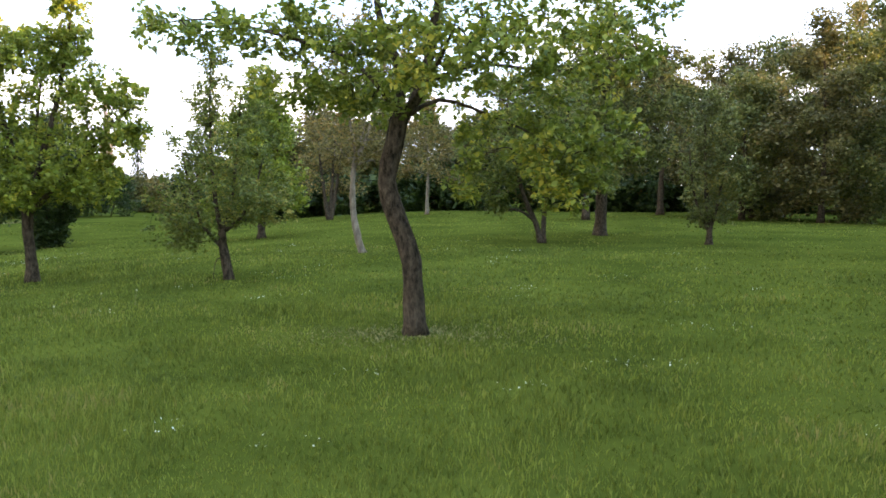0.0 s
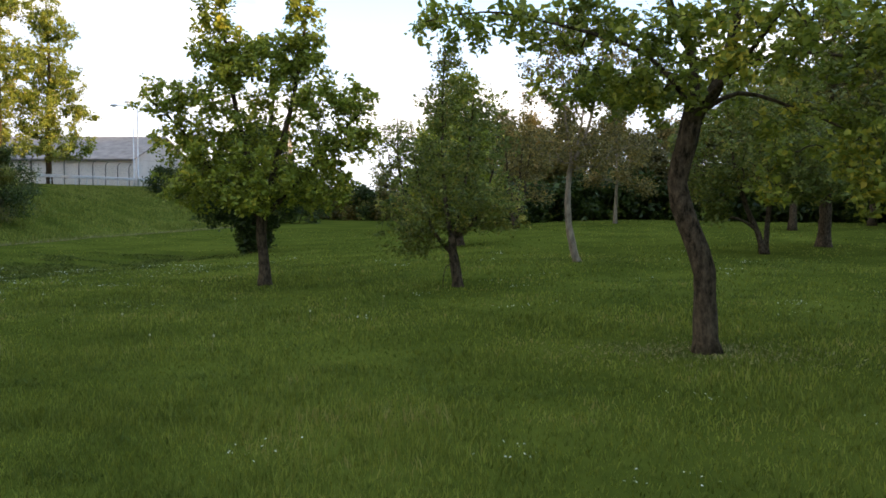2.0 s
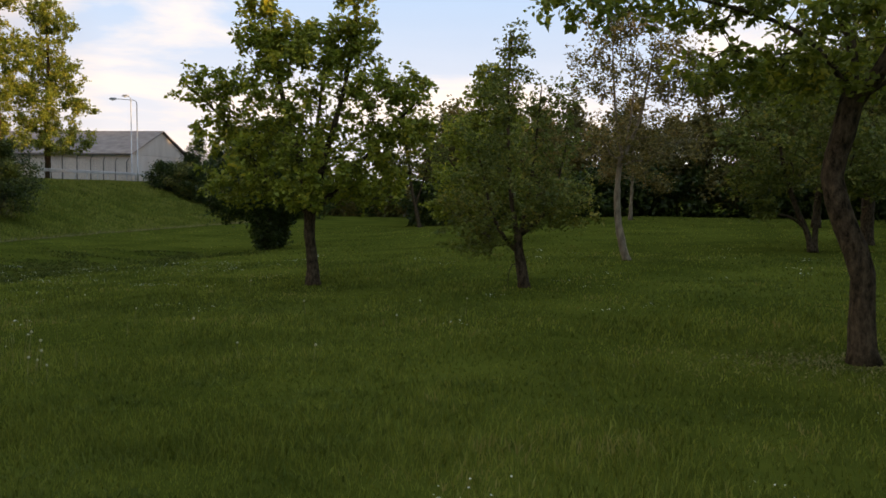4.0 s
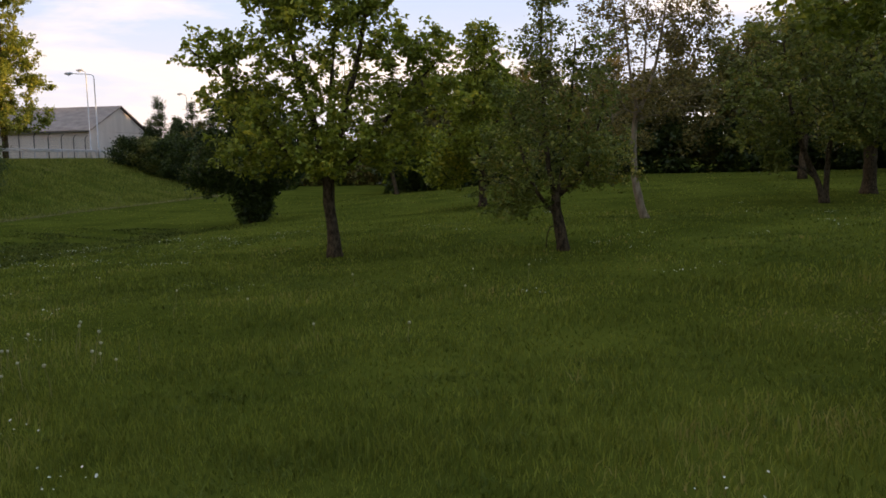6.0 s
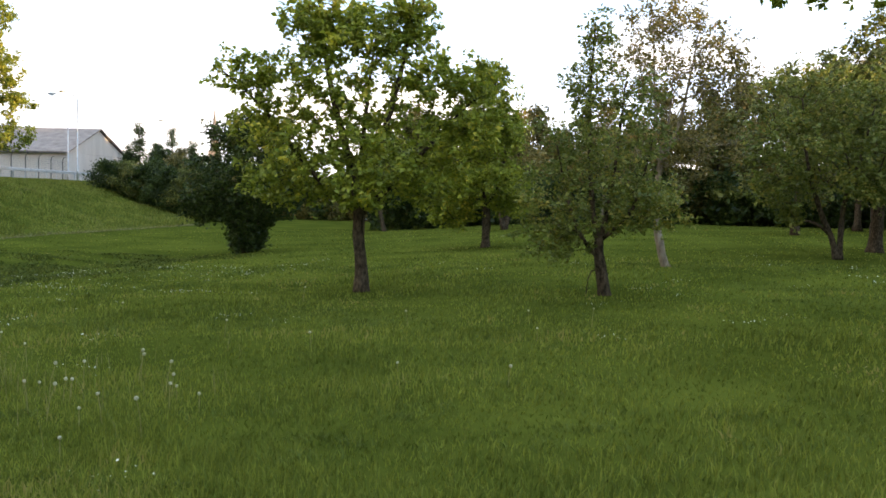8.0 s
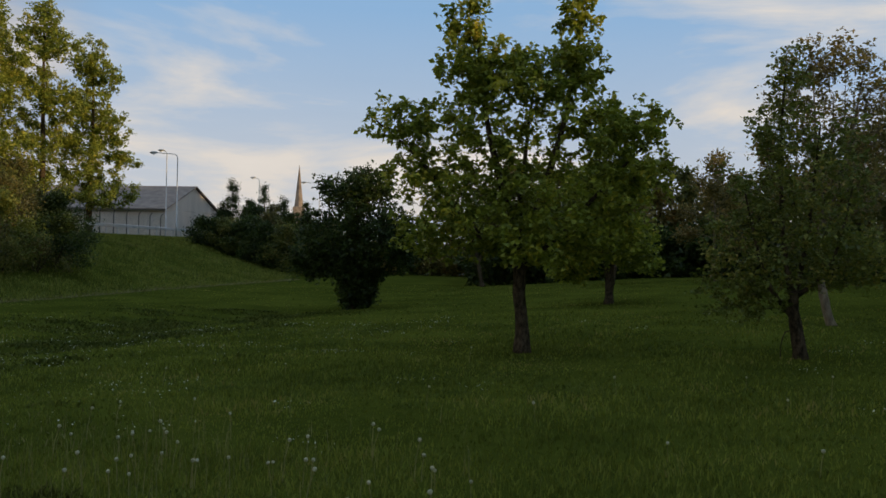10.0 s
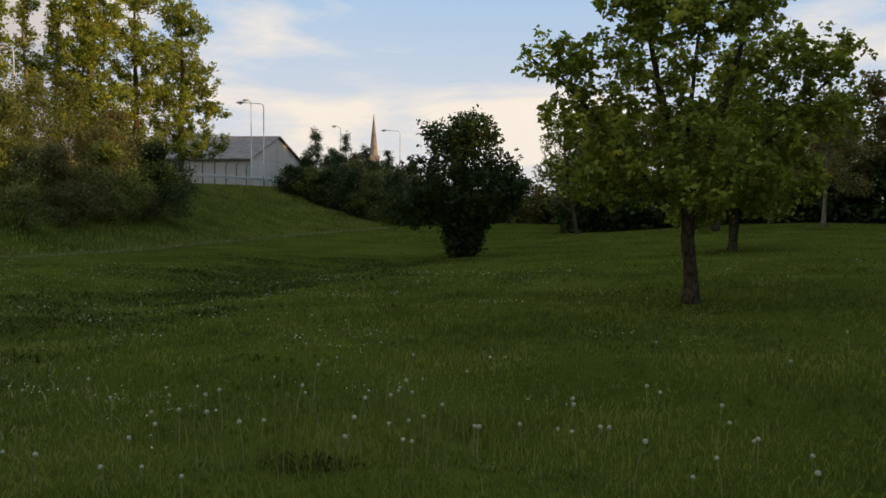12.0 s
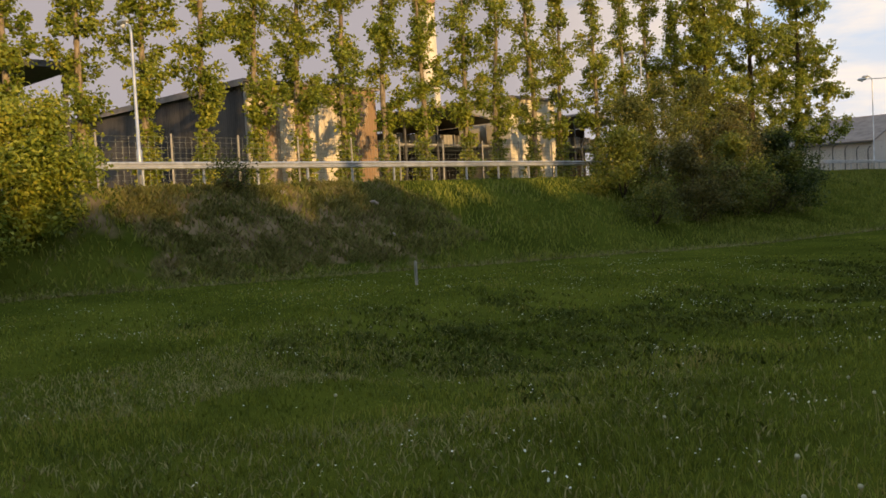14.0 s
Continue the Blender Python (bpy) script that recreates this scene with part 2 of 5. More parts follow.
# ---- building helpers ----
class Mesh:
    """Gathers vertices and faces of one mesh."""

    def __init__(self):
        self.v, self.f = [], []

    def tube(self, pts, radii, sides=6, cap=True, joint=None):
        pts = [Vector(p) for p in pts]
        base = len(self.v)
        side = None
        for i, p in enumerate(pts):
            d = (pts[min(i + 1, len(pts) - 1)] - pts[max(i - 1, 0)]).normalized()
            if side is None:
                side = d.orthogonal().normalized()
            side = (side - d * side.dot(d)).normalized()
            up = d.cross(side)
            for k in range(sides):
                a = 2 * math.pi * k / sides
                self.v.append(p + (side * math.cos(a) + up * math.sin(a)) * radii[i])
        for i in range(len(pts) - 1):
            for k in range(sides):
                a, b = base + i * sides + k, base + i * sides + (k + 1) % sides
                self.f.append((a, b, b + sides, a + sides))
        if joint is not None:
            self.f.append((joint, base, base + 1))
        if cap:
            self.f.append(tuple(range(base + sides - 1, base - 1, -1)))
            self.f.append(tuple(range(len(self.v) - sides, len(self.v))))
        return self

    def box(self, x0, x1, y0, y1, z0, z1, m=None):
        base = len(self.v)
        for x in (x0, x1):
            for y in (y0, y1):
                for z in (z0, z1):
                    p = Vector((x, y, z))
                    self.v.append(m @ p if m else p)
        for q in ((0, 1, 3, 2), (4, 6, 7, 5), (0, 4, 5, 1), (2, 3, 7, 6), (0, 2, 6, 4), (1, 5, 7, 3)):
            self.f.append(tuple(base + i for i in q))
        return self

    def data(self, name, mat, smooth=False):
        me = bpy.data.meshes.new(name)
        me.from_pydata([tuple(p) for p in self.v], [], self.f)
        me.materials.append(mat)
        if smooth:
            me.polygons.foreach_set("use_smooth", [True] * len(me.polygons))
        me.update()
        return me


def part(name, mesh, mat, parent, label="", smooth=False):
    ob = new(name, mesh.data(name, mat, smooth) if isinstance(mesh, Mesh) else mesh)
    ob.parent = parent
    if label:
        ob["label"] = label
    return ob


def thing(name, m, label, category, group="", kind=""):
    ob = new(name)
    ob.empty_display_size = 0.2
    ob.matrix_world = m
    return tagged(ob, label, category, group, kind)


def fast_mesh(name, verts, faces_flat, sizes, mat):
    """A mesh out of arrays: vertices, the corner list and the corners a face has."""
    me = bpy.data.meshes.new(name)
    me.vertices.add(len(verts))
    me.vertices.foreach_set("co", np.asarray(verts, np.float32).ravel())
    me.loops.add(len(faces_flat))
    me.loops.foreach_set("vertex_index", np.asarray(faces_flat, np.int32))
    me.polygons.add(len(sizes))
    starts = np.concatenate(([0], np.cumsum(sizes)[:-1]))
    me.polygons.foreach_set("loop_start", starts.astype(np.int32))
    me.materials.append(mat)
    me.update(calc_edges=True)
    me.validate()
    return me


def smooth_step(a, b, v):
    u = np.clip((v - a) / (b - a), 0, 1)
    return u * u * (3 - 2 * u)


LATTICE = np.random.RandomState(5).rand(64, 64)


def patches(x, y, size):
    """Smooth noise from 0 to 1 over the plan, with patches about that size."""
    u, v = np.asarray(x) / size + 100, np.asarray(y) / size + 100
    i, j = np.floor(u).astype(int), np.floor(v).astype(int)
    a, b = u - i, v - j
    a, b = a * a * (3 - 2 * a), b * b * (3 - 2 * b)
    g = lambda p, q: LATTICE[p % 64, q % 64]
    return (g(i, j) * (1 - a) + g(i + 1, j) * a) * (1 - b) + (g(i, j + 1) * (1 - a) + g(i + 1, j + 1) * a) * b


# ---- ground ----
ROAD_Z = 2.1


def rail_x(y):
    return -34 - 0.13 * np.clip(y, -120, 160)


def toe_x(y):
    return -31 + 0.03 * np.clip(y, -60, 90)


def height(x, y):
    """The lay of the land: a level lawn, a swale along its edge and the road's bank."""
    x, y = np.asarray(x, float), np.asarray(y, float)
    deep = -0.35 - 0.6 * smooth_step(4, 40, y)
    z = deep * smooth_step(0.5, 19.0, -x)
    z = z + (patches(x, y, 2.3) - 0.5) * 0.05 + (patches(x, y, 9.0) - 0.5) * 0.05 - 0.04 - 0.035 * smooth_step(-3.0, 1.5, -x)
    trough = np.exp(-((x + 18.2 + 0.05 * (y - 16)) / 2.7) ** 2) * smooth_step(4, 10, y) * smooth_step(46, 34, y)
    z = z - trough * (0.24 - (patches(x * 0.55, y, 0.7) - 0.5) * 0.22)
    top, toe = rail_x(y) + 0.5, toe_x(y)
    u = np.clip((toe - x) / (toe - top), 0, 1)
    u = 0.6 * u + 0.4 * u * u * (3 - 2 * u)
    lumps = (patches(x, y, 1.1) - 0.5) * 0.22 * np.clip(4 * u * (1 - u), 0, 1)
    return z * (1 - u) + ROAD_Z * u + lumps


def at(x, y, lift=0.0):
    return float(height(x, y)) + lift


def along(s, off, z=0.0):
    """A place beside the road: s metres along it, off metres beyond the guard rail."""
    return Vector((-34 - 0.13 * s - 0.9917 * off, s - 0.1289 * off, z))


ROAD_TURN = math.degrees(math.atan2(0.13, 1.0))


def beside(s, off, z=ROAD_Z, turn=0.0):
    """A pose whose y runs along the road and whose x points back to the lawn."""
    p = along(s, off, z)
    return pose(p.x, p.y, p.z, 0, 0, ROAD_TURN + turn)


def axis(low, high, step, reach):
    mid = list(np.arange(low, high + 0.01, step))
    out, d = [], step
    while (out[-1] if out else 0) < reach:
        d *= 1.35
        out.append((out[-1] if out else 0) + d)
    return np.array([low - o for o in reversed(out)] + mid + [high + o for o in out])


gx, gy = axis(-52, 16, 0.4, 2500), axis(-4, 76, 0.5, 2500)
GX, GY = np.meshgrid(gx, gy)
GZ = height(GX, GY)
nx, ny = len(gx), len(gy)
ii = (np.arange(ny - 1)[:, None] * nx + np.arange(nx - 1)[None, :]).ravel()
quads = np.stack([ii, ii + 1, ii + nx + 1, ii + nx], 1)
ground_me = fast_mesh("ground", np.stack([GX.ravel(), GY.ravel(), GZ.ravel()], 1), quads.ravel(), np.full(len(quads), 4), M_TURF)
ground_me.polygons.foreach_set("use_smooth", [True] * len(ground_me.polygons))
ground = tagged(new("ground", ground_me), "mown green park lawn with a shallow swale and a grassy road bank", "ground", kind="structure")

road_bm = Mesh()
for k in range(30):
    a, b = -60 + k * 8, -52 + k * 8
    p = [along(a, 0.9, ROAD_Z + 0.06), along(a, 5.0, ROAD_Z + 0.06), along(b, 5.0, ROAD_Z + 0.06), along(b, 0.9, ROAD_Z + 0.06)]
    q = [v - Vector((0, 0, 0.2)) for v in p]
    n0 = len(road_bm.v)
    road_bm.v += p + q
    road_bm.f += [tuple(n0 + i for i in f) for f in ((3, 2, 1, 0), (0, 1, 5, 4), (2, 3, 7, 6))]
road = tagged(new("road", road_bm.data("road", M_ASPHALT)), "grey asphalt road on top of the bank", "road", kind="structure")


# ---- trees ----
def envelope(shape, v):
    """How far the crown reaches, of its greatest reach, at v of its height."""
    v = min(max(v, 0.0), 1.0)
    if shape == "cone":
        return (1 - v) ** 0.8 * min(1, 0.6 + 4 * v)
    if shape == "bush":
        return min(1.0, 0.34 + 1.9 * v) * (1 - v) ** 0.42
    return min(1.0, 0.55 + 1.6 * v) * (1 - v) ** 0.5 * 1.05


def leaves_mesh(name, spots, rng, size, mat, droop=0.0):
    """Many small folded leaves, one at each spot."""
    n = len(spots)
    ax = rng.normal(size=(n, 3))
    ax[:, 2] = ax[:, 2] * 0.6 - droop
    ax /= np.linalg.norm(ax, axis=1)[:, None] + 1e-9
    up = rng.normal(size=(n, 3)) * 0.75 + (0, 0, 0.8)
    sd = np.cross(ax, up)
    sd /= np.linalg.norm(sd, axis=1)[:, None] + 1e-9
    nm = np.cross(sd, ax)
    ln = size * rng.uniform(0.6, 1.35, (n, 1))
    wd = ln * rng.uniform(0.26, 0.40, (n, 1))
    v = np.empty((n, 4, 3))
    v[:, 0] = spots
    v[:, 1] = spots + ax * ln * 0.5 + sd * wd + nm * wd * 0.4
    v[:, 2] = spots + ax * ln - nm * ln * 0.12
    v[:, 3] = spots + ax * ln * 0.5 - sd * wd + nm * wd * 0.4
    b = np.arange(n)[:, None] * 4
    tri = np.concatenate([b, b + 1, b + 2, b, b + 2, b + 3], 1)
    return fast_mesh(name, v.reshape(-1, 3), tri.ravel(), np.full(2 * n, 3), mat)


def tree(name, x, y, label, H, base, reach, bends, r0, limbs, n_leaf, size, leaf_mat, bark=None, shape="oval", seed=1, rise=0.5, droop=0.0,
         subs=7, spread=0.14, stems=1, splay=0.0, category="tree", group="", sink=0.04, top=0.8, squash=(1.0, 1.0), z=None, shift=(0.0, 0.0), far=False):
    """A tree: bends are the trunk's sideways places (x, y) from its foot upwards, limbs grow off it and carry the leaves."""
    rng = np.random.RandomState(seed)
    NR = 20
    bark = bark or M_BARK
    zz = at(x, y) if z is None else z
    root = thing(name, pose(x, y, zz - sink), label, category, group)
    axes = []
    for st in range(stems):
        pts = []
        a0 = rng.uniform(0, 6.3) if stems > 1 else 0.0
        for i in range(NR + 1):
            u = i / NR
            k = u * (len(bends) - 1)
            j = min(int(k), len(bends) - 2)
            w = k - j
            w = w * w * (3 - 2 * w)
            bx = bends[j][0] * (1 - w) + bends[j + 1][0] * w
            by = bends[j][1] * (1 - w) + bends[j + 1][1] * w
            out = splay * u ** 0.8 * (0 if stems == 1 else 1)
            a = a0 + st * 2 * math.pi / stems
            pts.append(Vector((bx + out * math.cos(a) + 0.04 * (stems > 1) * math.cos(a), by + out * math.sin(a) + 0.04 * (stems > 1) * math.sin(a), u * H * top)))
        rad = [(r0 * (1.0 - 0.86 * (i / NR) ** 0.85) * (1 + 0.22 * max(0, 1 - i / 1.6)) * rng.uniform(0.93, 1.07)) * (1 if stems == 1 else 0.7) for i in range(NR + 1)]
        axes.append((pts, rad))
        tm = Mesh().tube(pts[::2] if far else pts, rad[::2] if far else rad, 6 if far else 10)
        for i in range(len(tm.v)):
            tm.v[i] = tm.v[i] + Vector(rng.normal(size=3) * r0 * 0.085)
        part("trunk", tm, bark, root, smooth=True)
    spots, weights = [], []
    for i in range(limbs):
        pts, rad = axes[i % len(axes)]
        v0 = (i + 0.3) / limbs
        u0 = (base + (H * top - base) * v0 ** 0.95) / (H * top) * rng.uniform(0.85, 1.02)
        k = min(u0, 0.97) * NR
        j = min(int(k), NR - 1)
        start = pts[j].lerp(pts[j + 1], k - j)
        az = i * 2.4 + rng.uniform(-0.5, 0.5)
        zend = min(start.z + rise * (0.1 + 1.2 * v0) * reach * rng.uniform(0.5, 1.3) - 0.07 * (1 - v0) * reach, H * 0.99)
        zend = max(zend, base * 0.85)
        rr = reach * envelope(shape, (zend - base * 0.85) / (H - base * 0.85)) * rng.uniform(0.78, 1.08)
        cx, cy = pts[-1].x * 0.6, pts[-1].y * 0.6
        end = Vector((cx + shift[0] + rr * math.cos(az) * squash[0], cy + shift[1] + rr * math.sin(az) * squash[1], zend))
        mid = start.lerp(end, 0.5) + Vector((0, 0, (0.10 + droop * 0.5) * reach)) + Vector(rng.normal(size=3) * 0.07 * reach)
        curve = [start * (1 - t) ** 2 + mid * 2 * t * (1 - t) + end * t * t - Vector((0, 0, droop * 0.35 * reach * t ** 3)) for t in np.linspace(0, 1, 8)]
        lr = max(rad[j] * 0.4, 0.009)
        lm = Mesh().tube(curve, [lr * (1 - 0.85 * t) for t in np.linspace(0, 1, 8)], 3 if far else 6)
        ll = (end - start).length
        for s in range(subs):
            t = 0.25 + 0.75 * (s + rng.uniform(0, 1)) / subs
            p = curve[min(int(t * 7), 6)].lerp(curve[min(int(t * 7) + 1, 7)], t * 7 - int(t * 7) if t < 1 else 1)
            dr = (end - start).normalized() + Vector(rng.normal(size=3)) * 0.75 + Vector((0, 0, 0.25 - droop))
            ln = ll * rng.uniform(0.16, 0.34) + 0.08
            q = p + dr.normalized() * ln
            q.z = max(q.z, 0.12)
            m2 = p.lerp(q, 0.5) + Vector((0, 0, 0.1 * ln))
            q.z -= droop * 0.5 * ln
            if not far:
                lm.tube([p, m2, q], [lr * 0.32, lr * 0.22, lr * 0.08], 4, cap=False, joint=6 * min(int(t * 7), 7))
            tuft = rng.gamma(1.6, 0.6) + 0.15
            for t2 in np.linspace(0.2, 1.08, 5):
                c = p * (1 - t2) ** 2 + m2 * 2 * t2 * (1 - t2) + q * t2 * t2
                spots.append(c)
                weights.append((0.5 + t2) * (0.25 + t) * tuft)
        part("limb", lm, bark, root, smooth=True)
    spots = np.array([tuple(p) for p in spots])
    w = np.array(weights)
    pick = rng.choice(len(spots), n_leaf, p=w / w.sum())
    pos = spots[pick] + rng.normal(size=(n_leaf, 3)) * spread * (1.0, 1.0, 0.8)
    pos[:, 2] = np.maximum(pos[:, 2], 0.06)
    part("crown", leaves_mesh("crown", pos, rng, size, leaf_mat, droop), leaf_mat, root)
    return root


def grown_tree(name, x, y, label, stems, lobes, n_leaf, size, leaf_mat, bark=None, seed=1, bole=1.0, tip=0.0035, lift=0.12, spread=0.07, droop=0.0,
               cluster=6, category="tree", group="", z=None, sink=0.04, jitter=0.05, sides=6, twig_leaf=0.2, hang=0.8, fill=1.7):
    """A tree out of stems ((points), foot radius, top radius) and the lobes of its crown (x, y, z, rx, ry, rz, twigs): boughs branch off the stems to fill them."""
    rng = np.random.RandomState(seed)
    bark = bark or M_BARK
    root = thing(name, pose(x, y, (at(x, y) if z is None else z) - sink), label, category, group)
    nodes, radius, parent, limb = [], [], [], []
    for k, (pts, r0, r1) in enumerate(stems):
        pts = [Vector(p) for p in pts]
        line, rad = [], []
        for i in range(len(pts) - 1):
            p0, p3 = pts[max(i - 1, 0)], pts[min(i + 2, len(pts) - 1)]
            n = max(2, int((pts[i + 1] - pts[i]).length / 0.16))
            for j in range(n + (i == len(pts) - 2)):
                t = j / n
                line.append(0.5 * (2 * pts[i] + (pts[i + 1] - p0) * t + (2 * p0 - 5 * pts[i] + 4 * pts[i + 1] - p3) * t * t + (3 * pts[i] - p0 - 3 * pts[i + 1] + p3) * t ** 3))
        for i, p in enumerate(line):
            u = i / (len(line) - 1)
            rad.append((r0 + (r1 - r0) * u) * (1 + (0.35 * max(0, 1 - p.z / 0.22) if pts[0].z <= 0.01 else 0)) * rng.uniform(0.93, 1.07))
        mesh = Mesh().tube(line, rad, 12 if r0 > 0.1 else 8)
        for i in range(len(mesh.v)):
            mesh.v[i] = mesh.v[i] + Vector(rng.normal(size=3) * r0 * 0.06)
        part("trunk" if pts[0].z <= 0.01 else "limb", mesh, bark, root, smooth=True)
        for p, r in zip(line, rad):
            if p.z > bole:
                nodes.append(tuple(p))
                radius.append(r)
                parent.append(-1)
                limb.append(-1)
    trunk_n = len(nodes)
    goals = []
    for cx, cy, cz, rx, ry, rz, n in lobes:
        n = int(n * fill)
        d = rng.normal(size=(n, 3))
        d /= np.linalg.norm(d, axis=1)[:, None]
        goals.append(np.array((cx, cy, cz)) + d * (rng.rand(n, 1) ** 0.4) * np.array((rx, ry, rz)))
    goals = np.concatenate(goals)
    goals[:, 2] = np.maximum(goals[:, 2], 0.15)
    base = np.array(nodes)
    goals = goals[np.argsort(np.min(np.linalg.norm(goals[:, None] - base[None], axis=2), axis=1))]
    cap_n = trunk_n + 40 * len(goals)
    pos = np.zeros((cap_n, 3))
    pos[:trunk_n] = base
    count, runs = trunk_n, []
    for g in goals:
        d = np.linalg.norm(pos[:count] - g, axis=1) + 1e-6
        cost = d * (1 + hang * np.maximum(0, (pos[:count, 2] - g[2]) / d))
        k = int(np.argmin(cost))
        p, q = Vector(pos[k]), Vector(g)
        ln = (q - p).length
        mid = p.lerp(q, 0.5) + Vector((0, 0, lift * ln)) + Vector(rng.normal(size=3)) * jitter * ln
        n = min(30, max(3, int(ln / 0.2)))
        run = [k]
        lid = limb[k] if k >= trunk_n else len(runs) + 1
        for i in range(1, n + 1):
            t = i / n
            c = p * (1 - t) ** 2 + mid * 2 * t * (1 - t) + q * t * t - Vector((0, 0, droop * ln * t ** 3))
            pos[count] = c
            parent.append(run[-1])
            limb.append(lid)
            radius.append(0.0)
            run.append(count)
            count += 1
        runs.append((run, lid))
    load = np.zeros(count)
    for run, lid in runs:
        load[run[-1]] += tip ** 2.2
    for i in range(count - 1, trunk_n - 1, -1):
        load[i] = max(load[i], tip ** 2.2)
        if parent[i] >= trunk_n:
            load[parent[i]] += load[i]
    thick = load ** (1 / 2.2)
    shape, ring = {}, {}
    spots, weight = [], []
    for run, lid in runs:
        pts = [Vector(pos[i]) for i in run]
        cap = radius[run[0]] * 0.75 if run[0] < trunk_n else 9.0
        rr = [min(thick[i], cap) for i in run]
        rr[0] = rr[1] * 1.1
        bough = shape.setdefault(lid, Mesh())
        n_side, first = sides if rr[0] > 0.016 else 4, len(bough.v)
        bough.tube(pts, rr, n_side, cap=False, joint=ring.get(run[0]))
        for i in range(1, len(run)):
            ring[run[i]] = first + n_side * i
        tuft = rng.gamma(3.5, 0.28) + 0.1
        ln = sum((pts[i + 1] - pts[i]).length for i in range(len(pts) - 1))
        for t in np.arange(twig_leaf, 1.04, 0.08 / max(ln, 0.3)):
            j = min(int(t * (len(pts) - 1)), len(pts) - 2)
            spots.append(tuple(pts[j].lerp(pts[j + 1], t * (len(pts) - 1) - j)))
            weight.append(tuft * (0.35 + t))
    for lid in shape:
        part("limb", shape[lid], bark, root, smooth=True)
    spots, weight = np.array(spots), np.array(weight)
    heads = n_leaf // cluster
    at_head = spots[rng.choice(len(spots), heads, p=weight / weight.sum())] + rng.normal(size=(heads, 3)) * spread
    leaf_at = np.repeat(at_head, cluster, 0) + rng.normal(size=(heads * cluster, 3)) * size * 0.28
    leaf_at[:, 2] = np.maximum(leaf_at[:, 2], 0.08)
    part("crown", leaves_mesh("crown", leaf_at, rng, size, leaf_mat, droop + 0.12), leaf_mat, root)
    return root


# the lawn's own trees
grown_tree("park_tree", -0.27, 9.9, "young spreading tree with a crooked dark trunk and fresh leaves",
           [([(0, 0, 0), (-0.03, 0, 0.4), (-0.05, 0, 0.85), (-0.2, 0.02, 1.3), (-0.33, 0.05, 1.75), (-0.25, 0.03, 2.15), (-0.17, 0, 2.55)], 0.125, 0.1),
            ([(-0.2, 0, 2.4), (-0.2, 0.1, 3.0), (-0.45, 0.3, 3.7), (-0.5, 0.4, 4.8)], 0.06, 0.015), ([(-0.2, 0, 2.35), (0.08, -0.1, 2.85), (0.2, -0.2, 3.5), (0.5, -0.3, 4.9)], 0.068, 0.015),
            ([(-0.2, 0, 2.4), (0.25, 0.1, 2.66), (0.8, 0.1, 2.5), (1.3, 0.2, 2.3)], 0.03, 0.007), ([(0.05, -0.05, 2.8), (0.7, 0.1, 3.05), (1.6, 0.2, 3.0), (2.3, 0.3, 3.2)], 0.024, 0.006), ([(-0.2, 0, 2.5), (-0.7, -0.1, 3.05), (-1.6, -0.2, 3.35), (-2.3, -0.2, 3.48), (-2.9, -0.2, 3.4)], 0.028, 0.005),
            ([(-0.2, 0, 2.6), (-0.3, 0.6, 2.9), (-0.6, 1.5, 3.1)], 0.034, 0.008), ([(-0.15, 0, 2.5), (0.2, -0.6, 2.9), (0.4, -1.5, 3.2)], 0.034, 0.008)],
           [(0, 0, 3.7, 1.7, 1.6, 0.8, 110), (-1.9, -0.1, 3.35, 1.25, 1.0, 0.26, 55), (-1.0, 0.2, 2.75, 0.95, 0.9, 0.22, 45), (1.5, 0, 3.1, 1.3, 1.2, 0.45, 80), (1.5, 0.2, 2.3, 1.15, 0.9, 0.5, 75),
            (0.55, -0.2, 1.8, 0.22, 0.2, 0.35, 9), (1.6, -0.1, 1.75, 0.5, 0.4, 0.4, 22), (0, 0, 4.7, 1.9, 1.8, 0.8, 90), (2.2, 0.3, 3.7, 0.9, 1.0, 0.5, 35), (0.2, -1.3, 3.0, 1.3, 0.7, 0.35, 45), (-0.3, 1.4, 2.9, 1.3, 0.8, 0.45, 45), (-0.6, -0.2, 2.55, 0.5, 0.5, 0.15, 12)],
           21000, 0.078, M_LEAF_A, seed=6, bole=2.3, droop=0.08, lift=0.08, spread=0.035, hang=0.3, tip=0.0017, cluster=4, fill=2.2)
